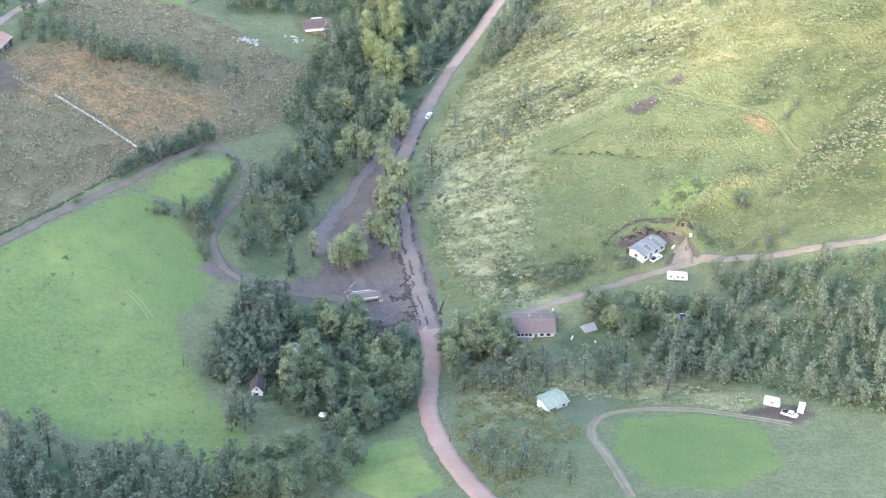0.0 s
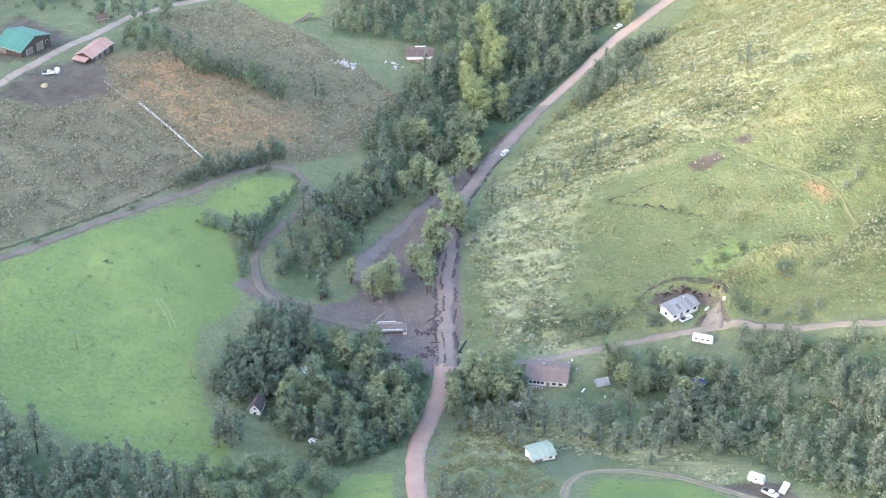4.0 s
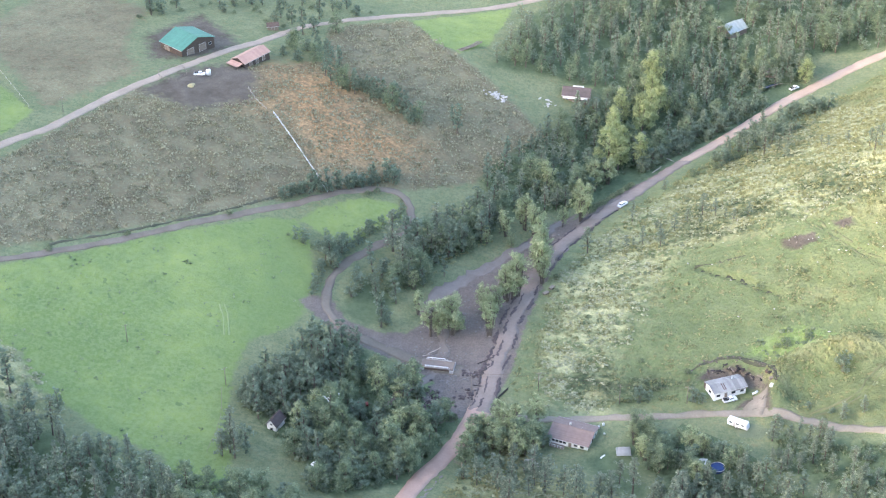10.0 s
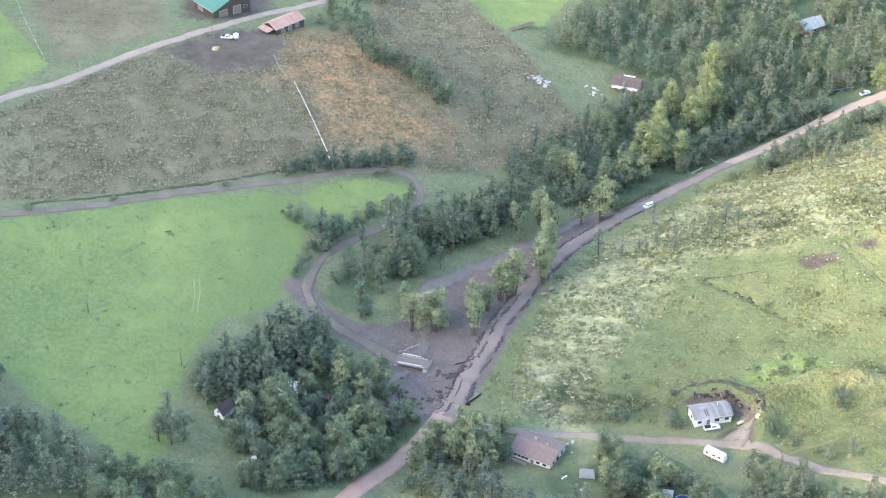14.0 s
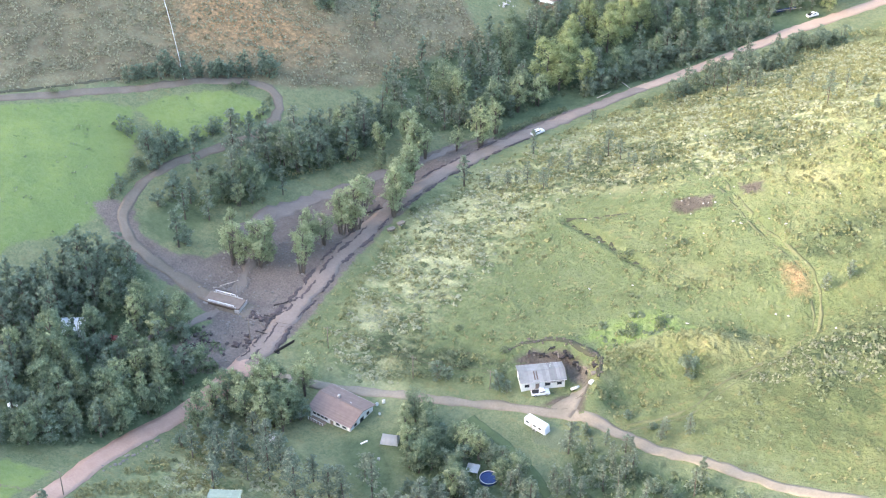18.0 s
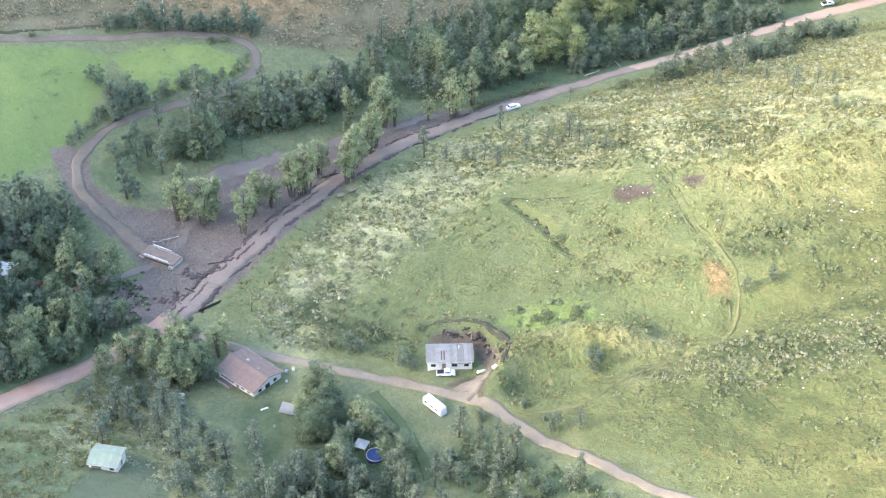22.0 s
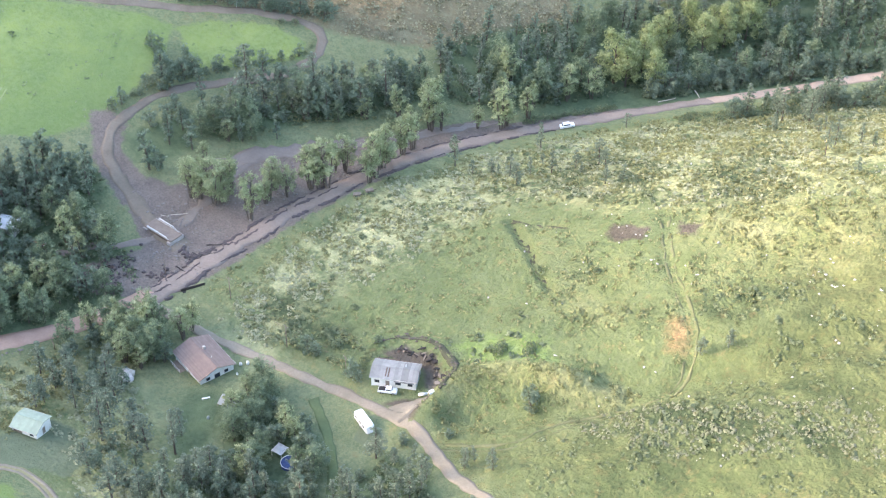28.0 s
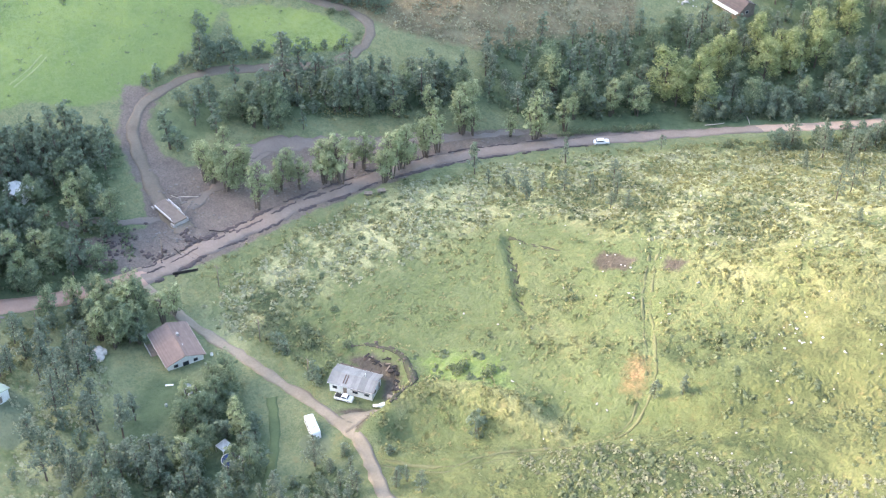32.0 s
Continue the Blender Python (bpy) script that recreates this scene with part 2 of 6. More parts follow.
    h = math2(nd, lk, "ADD", h, math2(nd, lk, "MULTIPLY", math2(nd, lk, "MULTIPLY", tuss, s1.outputs["Green"]), 1.6))
    bump(nd, lk, b, h, 0.8, 0.42)
    return m


def road_material(name, c1, c2, wet=0.0):
    m, nd, lk, b = mat(name, 0.9 - wet)
    pos = nd.new("ShaderNodeNewGeometry").outputs["Position"]
    big, small = noise_fac(nd, lk, 0.15, 4, 0.6, pos), noise_fac(nd, lk, 1.6, 4, 0.7, pos)
    c = mixc(nd, lk, big, c1, c2)
    c = mixc(nd, lk, math2(nd, lk, "MULTIPLY", small, 0.3), c, tuple(v * 0.6 for v in c1))
    lk.new(c, b.inputs["Base Color"])
    bump(nd, lk, b, small, 0.4, 0.08)
    return m


M_GROUND = ground_material()
M_ROAD = road_material("red_gravel", (0.37, 0.238, 0.182), (0.43, 0.288, 0.222))
M_TANROAD = road_material("tan_gravel", (0.345, 0.255, 0.195), (0.405, 0.30, 0.232))
M_FARMROAD = road_material("farm_road_gravel", (0.285, 0.228, 0.178), (0.35, 0.28, 0.22))
M_MUDROAD = road_material("muddy_road", (0.195, 0.155, 0.13), (0.25, 0.20, 0.168), 0.0)
M_LANE = road_material("dirt_lane", (0.15, 0.124, 0.094), (0.20, 0.165, 0.13))
M_TRACK = road_material("wheel_track", (0.20, 0.17, 0.13), (0.27, 0.228, 0.178))
M_WATER = road_material("silty_water", (0.165, 0.138, 0.118), (0.205, 0.173, 0.152), 0.2)
M_BARK = plain("bark", (0.16, 0.13, 0.10), (0.095, 0.08, 0.068), 2.0)
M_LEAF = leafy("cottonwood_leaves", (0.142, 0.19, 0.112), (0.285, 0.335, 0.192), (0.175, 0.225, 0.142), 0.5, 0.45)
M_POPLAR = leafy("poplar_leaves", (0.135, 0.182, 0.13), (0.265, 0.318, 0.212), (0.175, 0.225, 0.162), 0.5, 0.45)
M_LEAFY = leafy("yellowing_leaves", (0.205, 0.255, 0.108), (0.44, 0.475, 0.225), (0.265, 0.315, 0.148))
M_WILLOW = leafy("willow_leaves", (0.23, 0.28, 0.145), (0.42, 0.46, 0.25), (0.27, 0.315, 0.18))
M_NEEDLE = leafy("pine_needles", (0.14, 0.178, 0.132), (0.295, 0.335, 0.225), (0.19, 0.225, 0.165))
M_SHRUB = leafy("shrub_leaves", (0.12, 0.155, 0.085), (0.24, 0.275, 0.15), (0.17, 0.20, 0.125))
M_HILLPATH = road_material("trodden_grass", (0.21, 0.19, 0.10), (0.29, 0.25, 0.145))
M_OLDTRACK = road_material("old_track_grass", (0.115, 0.125, 0.06), (0.16, 0.16, 0.085))
M_PRESSED = road_material("pressed_grass", (0.22, 0.265, 0.115), (0.27, 0.305, 0.14))
M_MOWN = road_material("mown_grass", (0.08, 0.108, 0.048), (0.108, 0.14, 0.062))
M_DITCH = road_material("ditch_earth", (0.055, 0.058, 0.035), (0.09, 0.085, 0.055))
M_SCRUB = leafy("scrub_leaves", (0.13, 0.16, 0.085), (0.25, 0.275, 0.15), (0.18, 0.205, 0.115), 0.25, 0.2)
M_SAGE = leafy("sage_leaves", (0.235, 0.255, 0.155), (0.47, 0.465, 0.305), (0.36, 0.36, 0.23), 0.25, 0.2)
M_SAGEGREY = leafy("grey_sage_leaves", (0.17, 0.185, 0.12), (0.36, 0.36, 0.25), (0.26, 0.265, 0.18), 0.25, 0.2)
M_GRASS = leafy("grass_tufts", (0.175, 0.188, 0.084), (0.325, 0.312, 0.155), (0.24, 0.238, 0.118), 0.2, 0.2)
M_WEED = leafy("weed_tufts", (0.215, 0.205, 0.125), (0.40, 0.375, 0.25), (0.28, 0.26, 0.17), 0.25, 0.2)

# ---- the land ----
# Broad landform: control heights every 80 m, from the south-west corner; rows run east.
LAND = [
    [43.5, 35.9, 30.8, 33.4, 47.6, 60, 54.5, 43.4, 32.4],
    [42.3, 37.1, 30.3, 18.3, 21, 37.6, 34.5, 40.7, 49.2],
    [38.6, 35.7, 31.2, 16.5, -2.6, -4, 19.8, 43.8, 65.8],
    [31.6, 30.7, 26.2, 11.4, -1.2, 18.1, 22.9, 51, 80],
    [21.7, 24.7, 26.3, 12, -20.1, 36.6, 60.8, 72.5, 91.6],
    [11.5, 13.2, 13.6, 8.3, -28.5, 1.5, 66.4, 85, 99.3],
    [0.7, -0.5, -4.4, -3.3, -15.7, -24.9, 24.3, 65.1, 94.6],
    [-11.7, -11.3, -10, -5.4, -5.2, -14.6, 5.3, 39.2, 73.1],
    [-24.5, -19.6, -14, -7.9, -4.4, -4.9, 1.8, 19.5, 41.8],
    [-36.9, -27.4, -18.2, -10.2, -3.8, 0.2, 1.2, 3.4, 8.1],
]
LX, LY, LS = -320.0, -200.0, 80.0
LAND = np.array(LAND)


def spline(u):
    return np.stack([(1 - u) ** 3, 3 * u**3 - 6 * u**2 + 4, -3 * u**3 + 3 * u**2 + 3 * u + 1, u**3], -1) / 6


def broad(x, y):
    ny, nx = LAND.shape
    gx = np.clip((np.asarray(x, float) - LX) / LS, 1e-6, nx - 1 - 1e-6)
    gy = np.clip((np.asarray(y, float) - LY) / LS, 1e-6, ny - 1 - 1e-6)
    ix, iy = gx.astype(int), gy.astype(int)
    bx, by = spline(gx - ix), spline(gy - iy)
    z = 0.0
    for a in range(4):
        for b in range(4):
            z = z + bx[..., a] * by[..., b] * LAND[np.clip(iy + b - 1, 0, ny - 1), np.clip(ix + a - 1, 0, nx - 1)]
    return z


def inside(poly, x, y, soft):
    """1 well inside the outline, 0 well outside, changing over soft metres across it."""
    x, y = np.asarray(x, float), np.asarray(y, float)
    d2, odd = np.full(x.shape, 1e12), np.zeros(x.shape, bool)
    for (ax, ay), (bx, by) in zip(poly, poly[1:] + poly[:1]):
        ex, ey = bx - ax, by - ay
        t = np.clip(((x - ax) * ex + (y - ay) * ey) / (ex * ex + ey * ey + 1e-9), 0, 1)
        d2 = np.minimum(d2, (x - ax - t * ex) ** 2 + (y - ay - t * ey) ** 2)
        if by != ay:
            odd ^= ((ay > y) != (by > y)) & (x < (bx - ax) * (y - ay) / (by - ay) + ax)
    d = np.sqrt(d2) * np.where(odd, 1, -1)
    return np.clip(d / soft + 0.5, 0, 1)


def along(line, x, y):
    """Distance from a polyline."""
    d2 = np.full(np.shape(x), 1e12)
    for (ax, ay), (bx, by) in zip(line, line[1:]):
        ex, ey = bx - ax, by - ay
        t = np.clip(((x - ax) * ex + (y - ay) * ey) / (ex * ex + ey * ey + 1e-9), 0, 1)
        d2 = np.minimum(d2, (x - ax - t * ex) ** 2 + (y - ay - t * ey) ** 2)
    return np.sqrt(d2)

# Plan of the place, in metres: x east, y north, the creek bridge at the origin.
ROAD_S = [(46, -160), (33, -131), (26, -111), (21, -90), (18, -70), (19, -48), (19, -27), (18, -18)]
ROAD_M = [(18.5, -21), (16.5, -10), (13, 7), (9, 31), (6, 55), (5, 82), (8, 110), (14, 138), (20, 164), (26, 190)]
ROAD_N = [(25.5, 188), (34, 215), (42, 240), (50, 265), (67, 300), (81, 322), (97, 341), (125, 372), (160, 400)]
LANE = [(4, -3), (-12, -5), (-21, -4.5), (-32, -4), (-43, -2.5), (-52, 3.5), (-57, 12), (-60, 22), (-60, 34), (-57, 47), (-54, 59), (-52.5, 70), (-57, 84),
        (-66.5, 90), (-76, 83), (-83, 74), (-95, 53), (-114, 25), (-132, -4), (-151, -30), (-171, -52), (-195, -80)]
UPPER = [(-214, -40), (-210, -10), (-210, 22), (-202, 47), (-197, 77), (-190, 108), (-182, 139), (-173, 171), (-166, 200),
         (-151, 227), (-129, 255), (-109, 278), (-90, 304), (-78, 326), (-60, 350)]
DRIVE = [(20, -22), (33, -19), (48, -14), (63, -9), (80, -4), (95, 0.5), (110, 3.5), (121, 3), (134, 1), (152, 0.5), (172, 0), (195, 2), (230, 4)]
SPUR = [(106, 3), (107, 8), (106, 13)]
LOOP = [(74, -141), (70, -115), (67, -98), (70, -86), (76, -82), (86, -81), (99, -84), (113, -92), (125, -99)]
BERM = [(113, 9), (110, 17), (112, 26), (119, 34), (131, 38), (142, 44)]
GULLY = [(140, 47), (155, 61), (162, 70), (170, 80), (182, 93), (198, 112)]
GULLY2 = [(117, 14), (128, 23), (136, 34), (145, 44)]
BANK = [(80, 15.5), (84, 21.5), (92, 25.5), (101, 25), (107.5, 21), (110.5, 14)]
HOUSE_PAD = [(86, 4), (84, 12), (88, 20), (98, 22), (105, 17), (107, 11), (100, 6)]
PATH_HILL = [(121, 3), (130, 9.5), (136.5, 16), (139.8, 26), (143, 35), (148.5, 43.5), (152.5, 50), (151.5, 57), (148.5, 63), (143, 69), (133, 74.8), (119.5, 82.7), (110.4, 89.3), (102, 96.5)]
DITCH = [(65, 72), (81, 66), (94, 60), (101, 58)]
DITCH2 = [(64, 73), (73, 76), (82, 80)]
MUD = [(-30, -6), (-25, 0), (-21, 12), (-20, 26), (-21, 40), (-18, 57), (-12, 73), (-6, 93), (-1, 110), (8, 140), (16, 165), (22, 184), (26, 184), (20, 160), (15, 139), (10, 115), (8, 94), (9.5, 71), (11, 55), (13.5, 36),
       (17, 18), (20, 4), (21, -10), (19, -20), (12, -31), (2, -38), (-5, -38), (-3, -26), (-2, -12), (-14, -9)]
CREEK = [(-25, 22), (-25, 41), (-17, 64), (-10, 89), (-6, 111), (0, 124), (0, 113), (-5, 89), (-11, 65), (-11, 43), (-13, 27), (-15, 16)]
FIELD = [(-169, -56), (-143, -25), (-119, 12), (-97, 41), (-88, 46), (-76, 35), (-67, 20), (-59, 4), (-58, -12), (-66, -29), (-62, -47),
         (-54, -64), (-37, -90), (-29, -105), (-37, -115), (-57, -99), (-83, -98), (-100, -93), (-111, -91), (-125, -79), (-145, -80)]
OVAL = [(-87, 47), (-85, 59), (-75, 76), (-63, 83), (-57, 77), (-59, 67), (-63, 49), (-69, 42)]
NORTH_GREEN = [(-131, 241), (-96, 288), (-88, 239), (-95, 219), (-108, 221)]
SOUTH_GREEN = [(2, -95), (14, -90), (17, -105), (24, -125), (10, -135), (-6, -118)]
LOOP_GREEN = [(76, -88), (100, -88), (115, -98), (118, -125), (100, -140), (80, -135), (72, -112)]
BARN_GREEN = [(-305, 90), (-283, 88), (-255, 75), (-216, 54), (-214, 24), (-220, -10), (-300, 20)]
GREEN = [FIELD, OVAL, NORTH_GREEN, SOUTH_GREEN, LOOP_GREEN, BARN_GREEN]
MEADOW = [(-177, -46), (-207, -14), (-199, 43), (-192, 91), (-167, 135), (-138, 165), (-157, 205), (-133, 239), (-60, 196), (-34, 178), (-40, 144),
          (-45, 121), (-60, 98), (-92, 66), (-123, 19), (-149, -17)]
PASTURE = [(-294, 114), (-258, 88), (-213, 58), (-205, 84), (-199, 108), (-218, 128), (-232, 154), (-240, 180), (-300, 190)]
RUST = [(-156, 147), (-127, 158), (-98, 134), (-72, 130), (-67, 112), (-98, 84), (-132, 108), (-142, 104)]
HILLSIDE = [(24, -8), (18, 20), (14, 50), (12, 85), (16, 112), (24, 140), (32, 170), (40, 205), (60, 250), (90, 310), (140, 360), (300, 400), (300, 5), (170, 6), (110, 8), (60, -4)]
SOUTH_HILL = [(34, -66), (52, -62), (62, -56), (100, -66), (122, -84), (116, -92), (92, -78), (66, -80), (50, -84), (36, -90)]
SAGE = [[(37, -10), (27, 14), (20, 39), (14, 60), (13, 80), (20, 106), (24, 125), (31, 140), (42, 170), (58, 200), (72, 257), (112, 264), (122, 180), (125, 125), (117, 107), (99, 100), (80, 93), (64, 89), (54, 78), (54, 54), (55, 33), (51, 16), (58, -1), (64, -8)], [(140, 31), (146, 41), (158, 51), (172, 60), (189, 73), (210, 84), (225, 80), (207, 65), (186, 50), (164, 34), (151, 31)], [(34, -66), (52, -60), (80, -58), (100, -66), (122, -84), (116, -90), (92, -76), (66, -70), (50, -80), (36, -84)], [(-90, -140), (-72, -131), (-50, -130), (-50, -145), (-80, -160)], [(-145, -84), (-132, -77), (-102, -91), (-100, -106), (-125, -110)]]
PADS = [[(83, 14), (87, 21), (96, 23.5), (105, 20), (108, 13), (103, 16), (96, 19), (88, 15)], [(100, 4), (104, 12), (108, 15), (112, 5)], [(-220, 146), (-216, 185), (-190, 167), (-179, 158), (-186, 134), (-204, 124)], [(-190, 92), (-183, 124), (-166, 140), (-154, 133), (-146, 111), (-161, 91)], [(92, 86), (103, 90), (106, 86), (101, 82), (96, 81)], [(108, 96), (114, 98), (117, 94), (112, 92)], [(112, -88), (128, -86), (134, -94), (126, -100), (112, -94)]]
HOUSE_GREEN = [(94, 28), (99, 38), (113, 47), (127, 42), (118, 33), (108, 26)]
SWALE = [(87, 122), (103, 134), (130, 119), (118, 106), (102, 108)]
GROVE = [(-53, -59), (-51, -40), (-47, -22), (-39, -8), (-29, -11), (-18, -22), (-7, -17), (9, -19), (14, -29), (16, -48), (15, -73), (-2, -92), (-20, -75), (-38, -67)]
SW_STAND = [(-150, -125), (-112, -114), (-104, -108), (-86, -108), (-69, -109), (-55, -110), (-38, -118), (-35, -123), (-75, -153), (-150, -165)]
STRIP = [(-41, 22), (-41, 37), (-42, 53), (-41, 72), (-39, 88), (-34, 106), (-24, 107), (-23, 81), (-27, 64), (-32, 48), (-34, 34)]
NORTH = [(-43, 124), (-45, 139), (-42, 157), (-38, 176), (-34, 203), (-23, 228), (-5, 252), (14, 289), (48, 312), (54, 295), (31, 264), (26, 230), (8, 187), (0, 150), (-6, 123), (-22, 109)]
FAR = [(-78, 218), (-85, 285), (-71, 318), (24, 380), (120, 380), (85, 335), (48, 316), (14, 291), (-5, 258), (-24, 236), (-52, 232)]
BAND = [(87, -40), (117, -33), (137, -33), (165, -42), (190, -60), (200, -90), (154, -98), (133, -84), (119, -73), (95, -58)]
WOODS = [GROVE, SW_STAND, STRIP, NORTH, FAR, BAND]
POPLARS = [(-53, -59), (-51, -42), (-47, -25), (-39, -10), (-31, -12), (-25, -32), (-31, -51), (-38, -67)]
BROAD = [(-27, -23), (-18, -23), (-7, -20), (7, -21), (13, -31), (15.5, -48), (14, -73), (-2, -92), (-9, -92), (-20, -75), (-27, -68), (-28, -55)]

SHED_PAD = [(49, -70), (61, -64), (75, -67), (79, -75), (73, -79), (67, -90), (61, -88), (56, -80)]
TRAILER_PAD = [(101.5, -4), (108, -1.5), (113.5, -3.5), (112.5, -8.5), (106, -9.2)]
DARK_SCRUB = [[(121, 64.6), (126.5, 69.3), (135, 65.7), (131.4, 61.6)], [(133.4, 76.2), (145, 89.5), (153.6, 83.4), (146.6, 74), (141, 71.4)], [(97, 68.8), (100, 72), (104, 69.6), (102.3, 65.6)],
              [(98, 47), (102, 50.6), (107, 48), (103.6, 45)], [(158, 57), (178, 73.5), (184, 71), (166, 53)], [(156.4, 83), (166, 94.5), (179, 94.3), (176, 84.5), (163.8, 78.3)],
              [(145.6, 90.6), (152.8, 103), (157.3, 100.5), (151, 90)], [(43.4, 175), (53, 242), (79, 235), (79.5, 172), (57.6, 165)], [(44, 115.5), (55.5, 117), (83, 96), (82.8, 91), (54.7, 92)],
              [(87, 149), (98, 143.5), (116, 124.6), (112, 107), (89, 119.7)], [(40, 124), (63, 123), (80.5, 120), (91, 102), (74, 100)], [(106.7, 112.7), (121.4, 124.7), (127, 120), (114.8, 108.6)],
              [(140, 31), (146, 41), (158, 51), (172, 60), (189, 73), (207, 65), (186, 50), (164, 34), (151, 31)], [(40, 6), (44, 14), (70, 16), (84, 12), (70, 0), (52, -5)]]
LANE_MUD = [(-22, -9), (-19, 8), (-24, 8), (-30, 3), (-44, 2.5), (-54, 10), (-62, 8), (-63, 2), (-54, -2), (-44, -7), (-32, -8)]
CREEKSIDE = [(2, 122), (14, 150), (20, 178), (36, 230), (50, 264), (58, 288), (40, 288), (20, 232), (6, 186), (-4, 150)]
EAST = [(122, 2), (131, 14), (137, 28), (146, 42), (160, 60), (152, 80), (146, 96), (152, 118), (170, 140), (230, 190), (340, 190), (340, 6), (170, 8)]
FIELD_EAST = [(-75, -14), (-100, 20), (-97, 41), (-88, 46), (-76, 35), (-67, 20), (-59, 4), (-58, -12), (-66, -29)]
UPPER_SCRUB = [(117, -6), (131, -4), (171, -6), (190, -20), (165, -42), (137, -28), (120, -20)]
PALE_SLOPE = [(32, -66), (36, -50), (47, -42), (56, -43), (70, -49), (91, -54), (98, -68), (92, -80), (80, -72), (72, -63), (60, -58), (48, -62)]
LAWN = [(60, -32), (66, -24), (79, -33), (86, -43), (86, -50), (68, -40)]
GARDEN = [(69, -25), (73, -15), (91, -16), (106, -15), (113, -23), (107, -34), (96, -39), (80, -32)]
HAIRPIN = [(-49, 6), (-50, 29), (-34, 23), (-32, 11), (-37, 3)]
ROADSIDE = [(31, 165), (36, 186), (47, 228), (60, 262), (76, 262), (64, 225), (52, 195), (40, 165)]
MOWN_PATH = [(85, -8), (97, -12), (110, -18), (120, -25)]
RUTS = [(-84, -17), (-79, -23), (-74, -31)]
NORTH_WEST = [(-238, 165), (-216, 192), (-178, 186), (-160, 210), (-142, 240), (-190, 245), (-245, 205)]
HIGH_SAGE = [(108, 262), (180, 300), (225, 200), (175, 130), (122, 122), (118, 180)]


def waves(x, y, seed, size, n=7):
    """Smooth rolling relief of about the given size, between -1 and 1."""
    r = np.random.RandomState(seed)
    z = 0.0
    for _ in range(n):
        a, k, p = r.uniform(0, 6.283), r.uniform(0.6, 1.7) * 6.283 / size, r.uniform(0, 6.283)
        z = z + np.sin((x * math.cos(a) + y * math.sin(a)) * k + p + 1.3 * np.sin((y * math.cos(a) - x * math.sin(a)) * k * 0.6 + p * 2))
    return z / n * 1.6


def height(x, y):
    x, y = np.asarray(x, float), np.asarray(y, float)
    z = broad(x, y)
    hill = inside(HILLSIDE, x, y, 30)
    z = z + hill * (0.7 * waves(x, y, 3, 38) + 0.25 * waves(x, y, 4, 9))
    z = z + (1 - hill) * 0.25 * waves(x, y, 5, 30)
    z = z + hill * np.clip((x - 105) / 40, 0, 1) * 1.6 * waves(x, y, 8, 62)
    z = z + 4.0 * np.exp(-((along(BERM, x, y) / 4.5) ** 2)) - 4.2 * np.exp(-((along(GULLY, x, y) / 8) ** 2)) - 2.8 * np.exp(-((along(GULLY2, x, y) / 5) ** 2)) - 0.9 * np.exp(-((along(PATH_HILL, x, y) / 1.7) ** 2))
    z = z - 1.2 * inside(CREEK, x, y, 6)
    pad = inside(HOUSE_PAD, x, y, 5)
    z = z * (1 - pad) + 12.4 * pad
    z = z + 1.0 * np.exp(-((along(BANK, x, y) / 1.8) ** 2))
    flood = inside(MUD, x, y, 6)
    z = z + flood * (0.18 * waves(x, y, 6, 7) + 0.10 * waves(x, y, 7, 3))
    # unseen ridge added to keep the evening sun off the valley; lower to the south-east
    d, s = -0.602 * x - 0.799 * y, 0.799 * x - 0.602 * y
    z = z + 285 * (1 - 0.07 * np.clip((s - 45) / 40, 0, 1)) * np.exp(-(((d - 720) / 215) ** 2)) * np.exp(-((s / 1500) ** 2))
    z = z - 1.6 * np.exp(-((along(DITCH, x, y) / 1.3) ** 2)) + 0.5 * np.exp(-(((along(DITCH, x, y) - 2.4) / 1.2) ** 2))
    z = z - 0.8 * np.exp(-((along(DITCH2, x, y) / 1.2) ** 2))
    return z


def h1(x, y):
    return float(height(np.array([x]), np.array([y]))[0])


def spaced(lo, hi, step, far):
    core = list(np.arange(lo, hi + step / 2, step))
    out, s, v = [], step, core[-1]
    while v < far:
        s *= 1.35
        v += s
        out.append(v)
    back, s, v = [], step, core[0]
    while v > -far:
        s *= 1.35
        v -= s
        back.append(v)
    return np.array(back[::-1] + core + out)


def mesh_from(name, verts, faces, material=None, smooth=False):
    me = bpy.data.meshes.new(name)
    me.from_pydata([tuple(v) for v in verts] if not isinstance(verts, np.ndarray) else verts.tolist(), [], faces if isinstance(faces, list) else faces.tolist())
    if material:
        me.materials.append(material)
    if smooth:
        me.shade_smooth()
    me.update()
    return me


def thickness(x, y):
    """How thick and straw-coloured the hillside grass stands, with the berm's light and shade painted in, 0 to 1."""
    u = 0.83 * x - 0.55 * y
    v = 0.10 + 0.75 * np.clip((0.6 * x + 1.1 * y - 148) / 55, 0, 1) + 0.28 * waves(x, y, 41, 55) + 0.10 * waves(x, y, 42, 20)
    # the shelf along GULLY2 is painted duller, as shade below the berm
    v = v - 0.75 * np.clip((x - 135) / 20, 0, 1) * np.clip((90 - y) / 20, 0, 1) - 0.7 * np.exp(-((along(GULLY2, x, y) / 5) ** 2)) - 0.5 * inside(HOUSE_GREEN, x, y, 10) - 0.5 * inside(SWALE, x, y, 20)
    ribs = (np.exp(-(((u - 103) / 4) ** 2)) + np.exp(-(((u - 145) / 6) ** 2))) * np.clip((x - 142) / 10, 0, 1)
    # the berm crest is painted straw-bright, as if sunlit
    v = np.maximum(v, np.maximum(1.1 * np.exp(-((along(BERM, x, y) / 5.5) ** 2)), 0.6 * ribs))
    return np.clip(v + 0.3 * inside(SAGE[0], x, y, 12), 0, 1)


